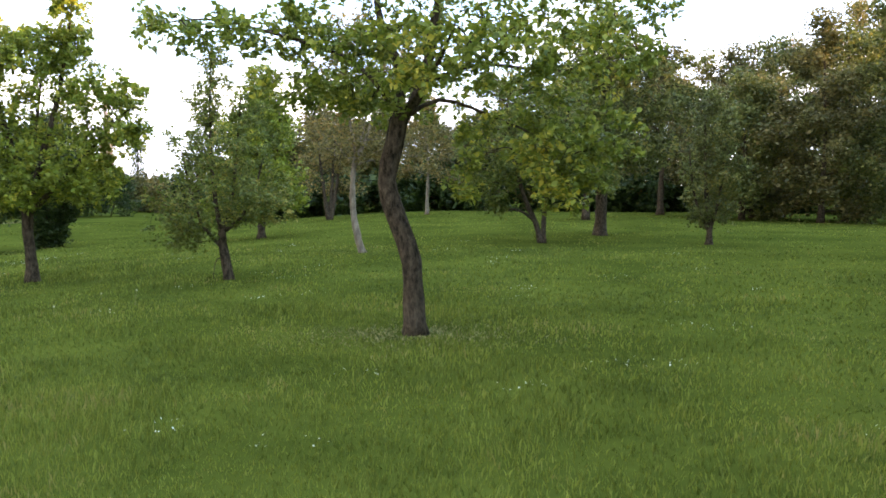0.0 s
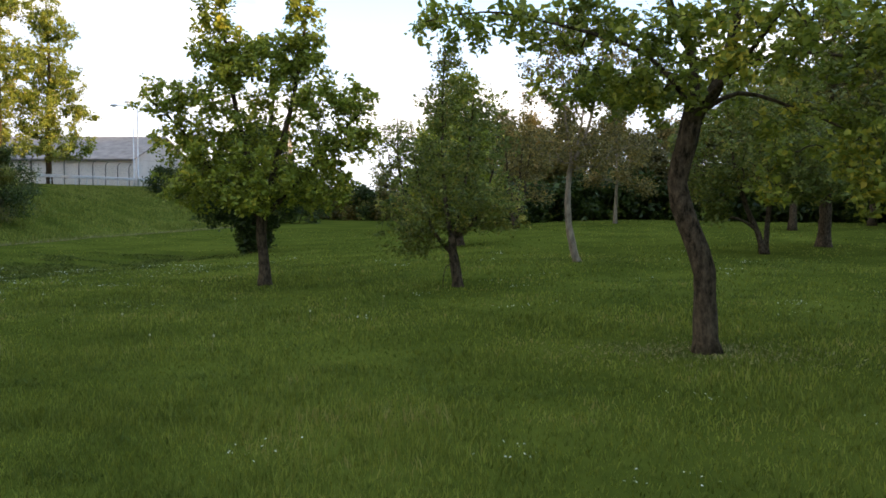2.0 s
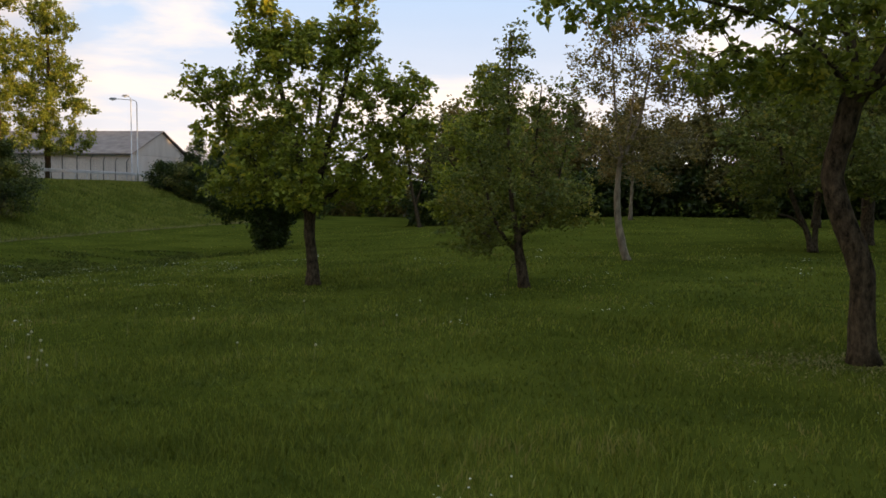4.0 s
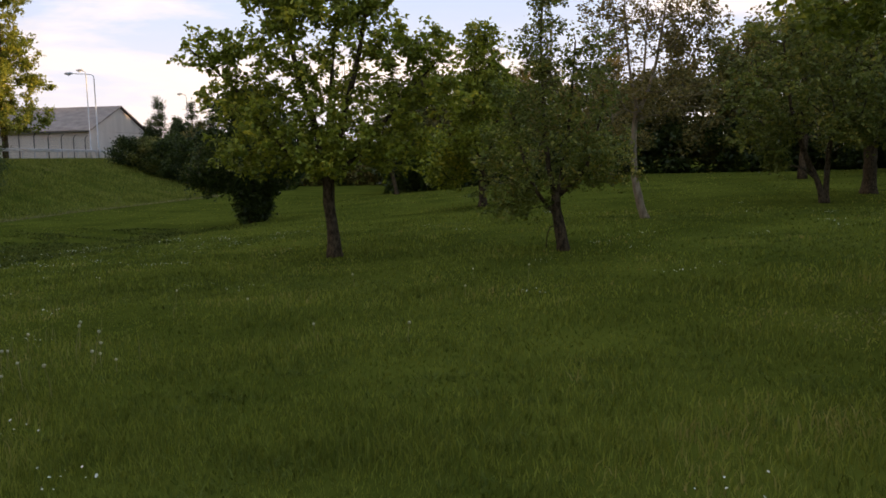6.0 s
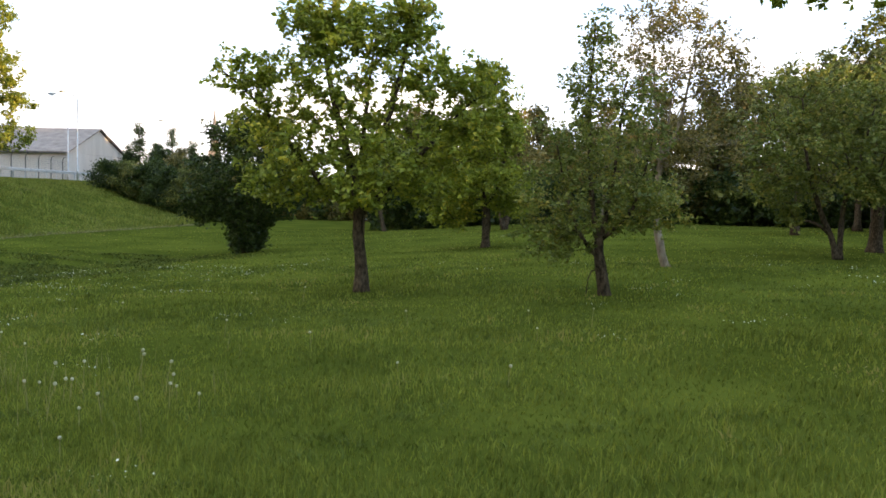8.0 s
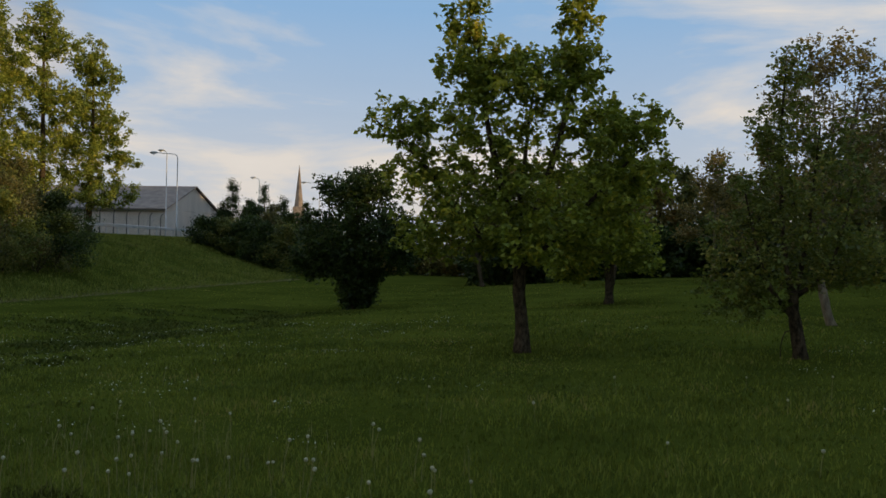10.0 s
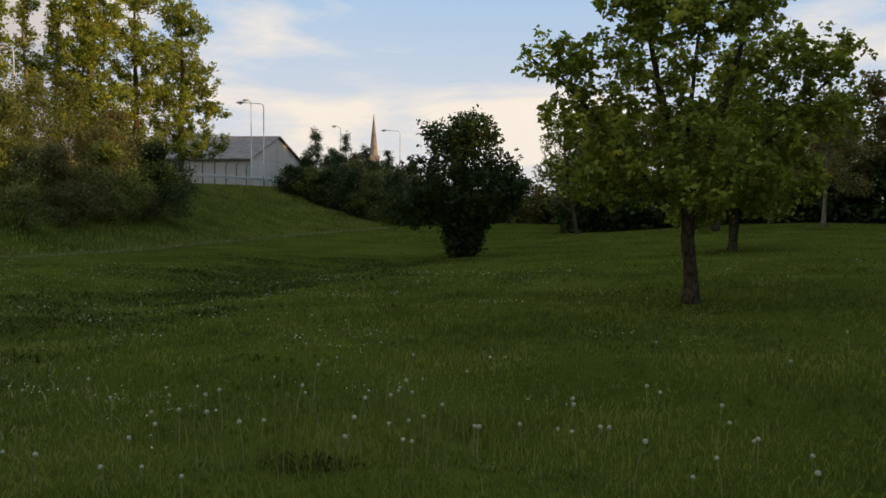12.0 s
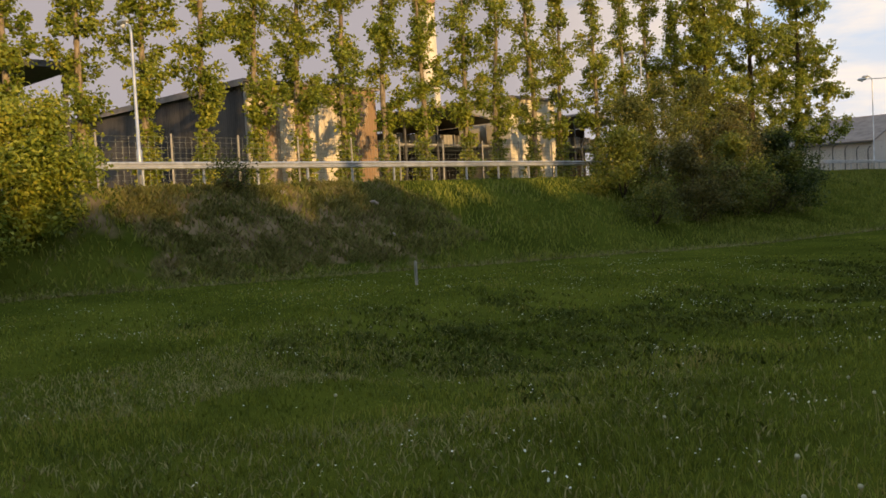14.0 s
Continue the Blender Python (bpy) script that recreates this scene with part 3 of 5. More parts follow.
grown_tree("park_tree", -7.96, 17.3, "rounded leafy young maple with a straight rough trunk on the lawn",
           [([(0, 0, 0), (-0.02, 0, 0.5), (-0.07, 0, 1.0), (-0.06, 0, 1.5)], 0.115, 0.1), ([(-0.06, 0, 1.4), (-0.3, 0.05, 2.4), (-0.65, 0, 3.8), (-0.85, 0, 5.4)], 0.085, 0.015), ([(-0.05, 0, 1.4), (0.25, 0, 2.5), (0.6, 0.05, 3.8), (0.85, 0.1, 5.4)], 0.085, 0.015),
            ([(-0.05, 0, 1.4), (-0.1, 0.4, 2.6), (0.05, 0.6, 4.4)], 0.06, 0.015), ([(-0.05, 0, 1.35), (-0.9, -0.1, 2.1), (-1.7, -0.1, 3.1), (-2.5, 0, 3.8)], 0.06, 0.012), ([(-0.05, 0, 1.35), (0.7, 0, 2.1), (1.5, 0.1, 3.0), (2.0, 0.1, 3.5)], 0.06, 0.012)],
           [(-0.9, 0, 4.7, 0.62, 0.75, 0.7, 48), (-1.0, 0, 5.45, 0.4, 0.4, 0.5, 22), (0.8, 0, 4.7, 0.55, 0.75, 0.7, 44), (0.82, 0, 5.5, 0.38, 0.38, 0.5, 22), (0, 0, 3.7, 1.75, 1.6, 0.9, 120), (0, 0, 4.65, 1.35, 1.1, 0.45, 50), (-1.95, 0, 3.75, 0.95, 0.8, 0.42, 38), (1.6, 0, 3.6, 0.8, 0.8, 0.5, 38), (-1.6, 0, 2.9, 0.85, 0.9, 0.5, 38), (1.6, 0, 2.8, 0.7, 0.8, 0.5, 34),
            (0, 0, 2.5, 1.75, 1.7, 0.7, 110), (-1.4, 0, 2.0, 0.8, 0.9, 0.55, 48), (1.2, 0, 1.95, 0.7, 0.8, 0.5, 40), (0, -1.0, 1.9, 1.0, 0.6, 0.45, 34), (0, 1.2, 2.0, 1.0, 0.6, 0.45, 30), (2.1, 0, 3.0, 0.35, 0.4, 0.2, 10), (-0.2, 0.3, 4.6, 0.4, 0.4, 0.4, 12), (-0.1, 0, 1.75, 0.9, 0.7, 0.25, 24)],
           27000, 0.10, M_LEAF_B, seed=8, bole=1.3, spread=0.05, hang=0.45, tip=0.0019, cluster=5, fill=2.2)
grown_tree("park_tree", -3.93, 16.4, "low bushy tree with twiggy branches close to the grass",
           [([(0.02, 0, 0), (-0.03, 0, 0.35), (-0.1, 0, 0.7), (-0.1, 0, 1.0)], 0.095, 0.075), ([(-0.1, 0, 0.8), (-0.25, 0, 1.8), (-0.3, 0, 3.2), (-0.25, 0, 4.3)], 0.05, 0.008), ([(-0.1, 0, 0.8), (0.1, 0.1, 1.8), (0.25, 0.1, 3.4)], 0.045, 0.01),
            ([(-0.08, 0, 0.6), (-0.5, -0.1, 1.2), (-0.8, -0.1, 2.4)], 0.04, 0.01), ([(-0.1, 0, 0.9), (0.4, 0, 1.4), (0.7, 0.1, 2.5)], 0.04, 0.01), ([(-0.04, 0, 0.45), (-0.2, 0, 0.42), (-0.26, 0, 0.2), (-0.26, -0.02, 0.02)], 0.012, 0.006)],
           [(-0.1, 0, 1.75, 1.4, 1.3, 0.75, 150), (-0.85, 0, 1.0, 0.65, 0.7, 0.5, 50), (0.6, 0, 1.4, 0.75, 0.8, 0.5, 44), (-0.05, 0, 2.6, 1.1, 1.1, 0.6, 70), (-0.2, 0, 3.4, 0.62, 0.6, 0.55, 34), (-0.25, 0, 4.1, 0.35, 0.35, 0.5, 16), (0.5, 0, 3.1, 0.4, 0.4, 0.5, 14)],
           15500, 0.066, M_LEAF_C, seed=11, bole=0.5, spread=0.055, lift=0.05, hang=0.5, tip=0.0018, cluster=4, fill=2.0)
grown_tree("park_tree", -2.03, 22.67, "slender airy tree with a pale leaning trunk on the lawn",
           [([(0.06, 0, 0), (-0.06, 0, 0.35), (-0.19, 0, 1.1), (-0.2, 0, 2.0), (-0.1, 0, 2.6)], 0.095, 0.06), ([(-0.1, 0, 2.4), (-0.3, 0, 3.6), (-0.4, 0, 5.2)], 0.045, 0.01), ([(-0.1, 0, 2.4), (0.3, 0.1, 3.5), (0.6, 0.1, 5.3)], 0.05, 0.01), ([(-0.1, 0, 2.5), (0.1, 0.5, 3.6), (0.2, 0.8, 5.0)], 0.04, 0.01)],
           [(0.15, 0, 4.6, 1.7, 1.6, 1.3, 170), (0.3, 0, 2.9, 1.7, 1.5, 0.65, 110), (-0.2, 0, 5.6, 1.0, 1.0, 0.5, 40), (1.2, 0, 4.2, 0.8, 0.8, 0.8, 40)],
           10500, 0.08, M_LEAF_D, bark=M_BARK_PALE, seed=13, bole=2.2, spread=0.09, tip=0.0035, hang=1.0, cluster=3)
grown_tree("park_tree", -6.47, 32.1, "round leafy tree with a dark trunk further out on the lawn",
           [([(0, 0, 0), (0.02, 0, 0.8), (0, 0, 1.4)], 0.15, 0.12), ([(0, 0, 1.3), (-0.2, 0, 3), (-0.1, 0, 5.6)], 0.08, 0.02), ([(0, 0, 1.3), (0.5, 0, 2.6), (0.7, 0, 4.4)], 0.06, 0.02), ([(0, 0, 1.3), (-0.8, 0, 2.2), (-1.4, 0, 3.0)], 0.06, 0.02)],
           [(-0.2, 0, 2.3, 1.9, 1.9, 0.9, 110), (-1.2, 0, 1.3, 0.9, 1.0, 0.55, 40), (1.0, 0, 1.5, 0.7, 0.9, 0.45, 26), (0, 0, 3.7, 1.6, 1.6, 1.0, 90), (0, 0, 5.0, 1.0, 1.0, 0.7, 40), (0.1, 0, 5.8, 0.5, 0.5, 0.4, 14)],
           16000, 0.14, M_LEAF_B, seed=17, bole=1.2, spread=0.14, tip=0.004, cluster=4)
grown_tree("park_tree", 2.93, 26.3, "forked tree with two splayed stems and hanging leafy boughs",
           [([(0.05, 0, 0), (-0.1, 0, 0.6), (-0.45, 0, 1.4), (-0.8, 0, 2.6), (-1.0, 0, 4.2)], 0.088, 0.02), ([(0.12, 0, 0), (0.14, 0.05, 0.8), (0.25, 0.1, 1.7), (0.6, 0.1, 2.8), (0.9, 0.1, 4.3)], 0.088, 0.02), ([(-0.15, 0, 0.7), (-0.6, -0.1, 1.0), (-1.1, -0.2, 1.05)], 0.05, 0.02)],
           [(0, 0, 3.0, 2.6, 2.2, 1.0, 150), (-1.3, 0, 1.9, 0.9, 1.0, 0.5, 34), (1.5, 0, 1.9, 1.0, 1.0, 0.55, 40), (-0.4, 0, 4.4, 2.0, 2.0, 0.9, 90), (0.3, -0.8, 2.0, 0.9, 0.6, 0.5, 30), (-1.2, -0.2, 1.15, 0.3, 0.3, 0.15, 8)],
           15000, 0.115, M_LEAF_C, seed=19, bole=1.0, droop=0.1, spread=0.12, hang=0.3, tip=0.004, cluster=4)
grown_tree("park_tree", 5.45, 30.3, "tall dark-trunked tree with a dense drooping crown",
           [([(0, 0, 0), (0.03, 0, 1.2), (0, 0, 2.5), (0.1, 0, 5.0), (0.1, 0, 7.6)], 0.22, 0.03)],
           [(0, 0, 2.9, 2.9, 2.6, 0.9, 110), (0.8, 0, 4.3, 2.9, 2.4, 0.7, 90), (0, 0, 5.6, 2.4, 2.2, 0.8, 80), (0.2, 0, 6.9, 1.3, 1.3, 0.8, 30), (2.9, 0, 4.9, 1.0, 0.8, 0.3, 14), (3.2, 0, 6.0, 0.7, 0.6, 0.2, 8)],
           20000, 0.14, M_LEAF_OLIVE, seed=23, bole=1.6, droop=0.06, spread=0.12, tip=0.005, hang=0.3, cluster=4)
grown_tree("park_tree", 7.75, 25.6, "small upright dark tree with twigs down to the grass",
           [([(0, 0, 0), (0.02, 0, 0.6), (-0.1, 0, 1.6), (-0.2, 0, 3.6)], 0.1, 0.015), ([(0.02, 0, 0.4), (0.3, 0, 1.6), (0.45, 0, 3.4)], 0.06, 0.012), ([(0, 0, 0.4), (-0.4, 0.1, 1.4), (-0.6, 0.1, 2.8)], 0.05, 0.012)],
           [(0, 0, 2.3, 1.0, 1.0, 1.0, 110), (0.1, 0, 3.5, 0.9, 0.9, 0.8, 60), (0.1, 0, 1.0, 0.8, 0.7, 0.5, 40), (0, 0, 4.2, 0.5, 0.5, 0.4, 14)],
           10000, 0.085, M_LEAF_OLIVE, seed=29, bole=0.4, spread=0.09, hang=1.0)
tree("park_tree", 7.3, 44.5, "dark-trunked park tree before the wood", 8.0, 2.0, 3.0, [(0, 0), (0.05, 0), (0, 0)], 0.2, 14, 9000, 0.17, M_LEAF_OLIVE, seed=31, subs=7, spread=0.22)
tree("park_tree", 13.1, 53.0, "dark-trunked park tree before the wood", 9.5, 2.2, 3.6, [(0, 0), (0.05, 0), (0, 0)], 0.22, 14, 9000, 0.2, M_LEAF_WOOD, seed=37, subs=7, spread=0.28)
tree("park_tree", -6.2, 49.8, "several-stemmed bronze-leaved tree at the lawn's far side", 6.0, 1.6, 2.6, [(0, 0), (0.1, 0), (0.2, 0)], 0.2, 14, 6000, 0.16, M_LEAF_D, seed=41, subs=7, spread=0.25, stems=3, splay=0.9)
tree("park_tree", -0.8, 52.5, "thin pale-stemmed tree at the lawn's far side", 6.5, 2.0, 2.2, [(0, 0), (0.05, 0), (0, 0)], 0.13, 12, 5000, 0.16, M_LEAF_D, bark=M_BARK_PALE, seed=43, subs=7, spread=0.25)
grown_tree("park_tree", -13.96, 57.2, "thin sparse tree with a forked grey trunk",
           [([(0.1, 0, 0), (-0.1, 0, 1.0), (-0.4, 0, 2.4), (-0.7, 0, 4.5), (-0.8, 0, 7.4)], 0.13, 0.02), ([(-0.2, 0, 1.4), (0.2, 0, 2.6), (0.7, 0, 4.4), (0.9, 0, 6.4)], 0.07, 0.015)],
           [(-0.7, 0, 5.6, 1.6, 1.6, 1.8, 110), (0.8, 0, 4.6, 1.5, 1.5, 1.4, 80), (-1.6, 0, 3.8, 1.1, 1.0, 0.8, 40)],
           5500, 0.15, M_LEAF_C, seed=47, bole=2.2, spread=0.12, tip=0.01)
grown_tree("dark_bush", -16.0, 36.1, "dense dark green rounded bush with a narrow foot on the lawn",
           [([(0, 0, 0), (0.05, 0, 1.5), (0, 0, 4.6)], 0.12, 0.03), ([(0.05, 0, 0.02), (0.7, 0, 1.8), (1.2, 0, 3.4)], 0.08, 0.02), ([(-0.05, 0, 0.02), (-0.7, 0.1, 1.6), (-1.2, 0.1, 3.2)], 0.08, 0.02)],
           [(0, 0, 3.1, 2.35, 2.2, 1.4, 150), (0.0, 0, 4.6, 1.6, 1.5, 0.8, 70), (-1.7, 0, 2.0, 0.85, 0.9, 0.85, 50), (1.8, 0, 2.5, 0.85, 0.9, 0.95, 50), (0.1, 0, 0.75, 0.75, 0.75, 0.65, 60), (-0.1, 0, 1.6, 1.2, 1.2, 0.7, 60), (0.1, 0, 5.15, 0.5, 0.5, 0.3, 12)],
           32000, 0.13, M_LEAF_DARK, seed=53, bole=0.1, spread=0.15, tip=0.005, category="bush")

# the wood behind the lawn
wood_rng = np.random.RandomState(77)
for k in range(44):
    row = k % 2
    wx = -14 + k * 1.5 + wood_rng.uniform(-1, 1)
    wy = 63 + row * 7 + wood_rng.uniform(-2, 3) - max(0, wx - 14) * 0.35
    hh = 6.2 + row * 1.5 + wood_rng.uniform(-1, 1.6) + max(0, min(wx - 4, 26)) * 0.27
    tree("woodland_tree", wx, wy, "mixed dull green and brown woodland tree at the lawn's edge", hh, 1.0, 2.2 + hh * 0.16, [(0, 0), (0.1, 0), (0, 0.1)], 0.16, 13, 4600 if wx < 14 else 7000, 0.3 if wx < 14 else 0.24,
         (M_LEAF_WOOD, M_LEAF_D, M_LEAF_WOOD, M_LEAF_D, M_LEAF_OLIVE)[k % 5], seed=100 + k, subs=9, spread=0.34, rise=0.5, group="wood behind the lawn", far=True)
for k, (wx, wy, hh) in enumerate(((15.6, 46.0, 7.6), (18.2, 42.5, 9.6), (21.0, 40.0, 11.5), (17.2, 49.0, 8.5), (20.5, 45.0, 10.5))):
    tree("woodland_tree", wx, wy, "tall dense dull green tree at the lawn's edge", hh, 0.5, 3.0, [(0, 0), (0.1, 0), (0, 0.1)], 0.17, 22, 13000, 0.2, (M_LEAF_OLIVE, M_LEAF_WOOD)[k % 2], seed=160 + k, subs=9, spread=0.3, rise=0.45, group="wood behind the lawn", far=True)
for k in range(14):
    tree("hedge_shrub", -42 + k * 2.2, 92 - k * 0.9, "dull green shrub beyond the end of the bank", 3.4 + wood_rng.uniform(-0.5, 0.9), 0.2, 2.0, [(0, 0), (0.1, 0), (0, 0.1)], 0.05, 10, 1900, 0.32,
         (M_LEAF_WOOD, M_LEAF_D, M_LEAF_DARK)[k % 3], shape="bush", seed=240 + k, subs=6, spread=0.35, category="shrub", group="shrubs along the wood", rise=0.3, far=True)
for k in range(36):
    wx = -14 + k * 2.0 + wood_rng.uniform(-0.6, 0.6)
    wy = 60.5 + wood_rng.uniform(-1.2, 1.2) - max(0, wx - 14) * 0.35
    tree("hedge_shrub", wx, wy, "dark dense shrub at the foot of the wood", 2.7 + wood_rng.uniform(-0.4, 0.8), 0.2, 2.0, [(0, 0), (0.1, 0), (0, 0.1)], 0.05, 10, 1700, 0.34,
         M_LEAF_DARK, shape="bush", seed=200 + k, subs=6, spread=0.35, category="shrub", group="shrubs along the wood", rise=0.3, far=True)
# the wood's side that runs on unseen beside the lawn and keeps the low sun off it
# trees from k = 25 on are added this tall to shade the warehouse gable
for k in range(36):
    tree("woodland_tree", 46 + (k % 2) * 5, -14 + k * 3.1, "tall dense unseen tree blocking the low sun beside the lawn", (8.7 if k < 6 else 9.5 if k < 25 else 22.0) + wood_rng.uniform(-0.45, 0.3), 0.4, 3.6, [(0, 0), (0.1, 0), (0, 0.1)], 0.25, 14, 1900, 1.0,
         M_LEAF_WOOD, seed=300 + k, subs=7, spread=0.6, rise=0.3, shape="bush", group="wood beside the lawn", far=True)
# nearer row out of view, added to block sky light from the lawn's right side
for k in range(15):
    tree("woodland_tree", max(7.0 if k < 7 else 10.0, 5.0 + 0.55 * (-14 + k * 2.7)) + (k % 2) * 3.0, -14 + k * 2.7, "dense leafy unseen tree added to darken the lawn", (12.0 if k < 4 else 5.7) + wood_rng.uniform(-0.5, 0.3), 0.3, 2.7, [(0, 0), (0.1, 0), (0, 0.1)], 0.2, 14, 2000, 0.65,
         M_LEAF_WOOD, seed=350 + k, subs=7, spread=0.5, rise=0.3, shape="bush", group="wood beside the lawn", far=True)

# tall row behind the camera, added to darken the near lawn
for k in range(3, 11):
    tree("woodland_tree", -3.0 + 2.5 * k, -9.0 - (k % 2) * 3.0, "dense leafy unseen tree added to darken the lawn", 12.5 + wood_rng.uniform(-0.8, 0.6), 0.4, 3.2, [(0, 0), (0.1, 0), (0, 0.1)], 0.2, 14, 1700, 0.75,
         M_LEAF_WOOD, seed=370 + k, subs=7, spread=0.5, rise=0.3, shape="bush", group="wood beside the lawn", far=True)
# four extra trees, added between sun and warehouse to shade its wall
for k, (wx, wy) in enumerate(((-14.0, 75.5), (-15.0, 80.0), (-13.5, 84.5), (-15.0, 89.0))):
    tree("woodland_tree", wx, wy, "mixed dull green and brown woodland tree at the lawn's edge", 5.2, 0.6, 2.8, [(0, 0), (0.1, 0), (0, 0.1)], 0.2, 14, 5000, 0.44,
         (M_LEAF_WOOD, M_LEAF_D)[k % 2], seed=385 + k, subs=7, spread=0.45, rise=0.5, group="wood behind the lawn", far=True)

# shrubs on the bank
def bank_shrub(s, off, h, reach, mat, seed, n=5000, label="overgrown green shrub on the road bank", size=0.14):
    p = along(s, off)
    tree("bank_shrub", p.x, p.y, label, h, 0.2, reach, [(0, 0), (0.1, 0), (0, 0.1)], 0.06, 20, int(n * 1.3), size * 0.85, mat, shape="oval", seed=seed, subs=8, spread=0.24, category="shrub", group="shrubs on the bank", rise=0.6, stems=3, splay=0.5, far=True)


bank_shrub(8.7, -2.2, 3.0, 1.75, M_LEAF_POPLAR, 401, 11000, "tall sunlit yellow-green bush at the top of the bank")
bank_shrub(6.2, -3.0, 2.7, 2.2, M_LEAF_POPLAR, 402, 9000, "tall sunlit yellow-green bush at the top of the bank")
for k, (s, off, h, r, mat) in enumerate([
        (33.0, -3.2, 2.6, 2.0, M_LEAF_C), (36.0, -1.4, 3.6, 2.3, M_LEAF_OLIVE), (35.5, -4.8, 2.4, 2.2, M_LEAF_WOOD), (39.5, -1.0, 4.4, 2.5, M_LEAF_OLIVE), (38.5, -5.2, 2.8, 2.4, M_LEAF_C),
        (43.0, -1.0, 4.8, 2.6, M_LEAF_OLIVE), (41.5, -3.6, 3.2, 2.3, M_LEAF_WOOD), (42.0, -6.2, 2.2, 2.0, M_LEAF_DARK), (46.5, -1.8, 3.8, 2.2, M_LEAF_WOOD), (45.5, -4.6, 2.8, 2.1, M_LEAF_DARK), (47.8, -3.0, 2.4, 1.4, M_LEAF_DARK)]):
    bank_shrub(s, off, h, r, mat, 410 + k, 5500)
for k, s in enumerate((31.5, 34.5, 37.5, 40.0)):
    bank_shrub(s, -5.6 - 0.25 * k, 1.3, 1.5, (M_LEAF_OLIVE, M_LEAF_WOOD)[k % 2], 470 + k, 2200, "low bramble at the foot of the bank", 0.11)
bank_shrub(15.2, -0.9, 0.75, 0.45, M_LEAF_DARK, 480, 1200, "small dark bramble just below the guard rail", 0.08)
for k in range(12):
    s, off = 72 + (k % 6) * 5.0, -1.5 - (k // 6) * 6.5 - (k % 6) * 0.4
    if off > -6 and s < 90:
        continue
    bank_shrub(s, off, 3.0 + 0.5 * (k % 3), 2.6, (M_LEAF_DARK, M_LEAF_WOOD)[k % 2], 430 + k, 3200, "dark green shrub spilling down the road bank", 0.2)
for k, (px, py, h, r) in enumerate([(-38.6, 71.5, 2.0, 1.8), (-36.8, 71.0, 2.4, 1.9), (-35.0, 70.5, 2.8, 2.0), (-33.2, 70.0, 3.1, 2.1), (-31.4, 69.5, 3.4, 2.1), (-29.5, 71.0, 3.6, 2.2), (-27.5, 74.0, 3.4, 2.2)]):
    tree("bank_shrub", px, py, "dark green shrub spilling down the end of the bank", h, 0.2, r, [(0, 0), (0.1, 0), (0, 0.1)], 0.06, 20, 5200, 0.17, (M_LEAF_DARK, M_LEAF_OLIVE, M_LEAF_DARK)[k % 3], shape="oval", seed=490 + k, subs=8, spread=0.24,
         category="shrub", group="shrubs on the bank", rise=0.6, stems=3, splay=0.5, far=True)
for k, (px, py, h, r, n) in enumerate([(-47.3, 96.5, 6.3, 1.2, 3000), (-45.4, 97.0, 4.6, 1.1, 2200), (-45.6, 101.5, 6.4, 0.9, 2400), (-43.0, 101.0, 5.0, 1.1, 2200), (-41.2, 104.0, 4.6, 1.0, 2000), (-36.0, 106.0, 5.2, 1.0, 2000), (-48.6, 96.9, 3.4, 1.6, 2400), (-49.8, 99.5, 2.8, 1.7, 2400), (-48.9, 104.0, 3.2, 1.9, 2600), (-50.6, 103.0, 4.6, 0.8, 1200)]):
    tree("spiky_tree", px, py, "pointed dark tree beyond the end of the guard rail", h * 1.2, 0.6, r * 0.9, [(0, 0), (0.1, 0), (0, 0)], 0.12, 26, int(n * 1.5), 0.15, M_LEAF_DARK, shape="cone", seed=450 + k, subs=6, spread=0.2, rise=0.5, z=ROAD_Z)

# the poplar row beyond the road
def poplar(px, py, label, h, seed, wide=1.0, foot=True, n_leaf=11000, size=0.17):
    rng = np.random.RandomState(seed)
    bow = rng.uniform(-0.15, 0.15)
    stems = [([(0, 0, 0), (bow, 0, h * 0.3), (-bow, 0.1, h * 0.6), (0, 0, h * 0.97)], 0.17 * wide ** 0.4, 0.02)]
    lobes = [(0, 0, 0.85, 0.62, 0.62, 0.8, 34), (0, 0, 2.1, 0.42, 0.42, 0.7, 20), (0, 0, 3.3, 0.32, 0.32, 0.6, 12)] if foot else []
    low = 3.7 if foot else 2.6
    n = 11
    for i in range(n):
        u = (i + rng.uniform(0, 0.8)) / n
        a = i * 2.4 + rng.uniform(-0.5, 0.5)
        r = wide * (1.0 - 0.5 * u) * rng.uniform(0.75, 1.15)
        o = wide * 0.8 * (1 - 0.65 * u) * rng.uniform(0.5, 1.2)
        lobes.append((o * math.cos(a), o * math.sin(a), low + (h - low - 0.5) * u, r, r, 0.75 + 0.25 * wide, int(20 * wide ** 0.7)))
    return grown_tree("poplar", px, py, label, stems, lobes, n_leaf, size, M_LEAF_POPLAR, bark=M_BARK_PALE if foot else M_BARK, seed=seed, bole=0.3, lift=-0.12, spread=0.13, tip=0.005, hang=2.2, z=ROAD_Z, group="poplar row", sides=4, cluster=4, fill=1.1)


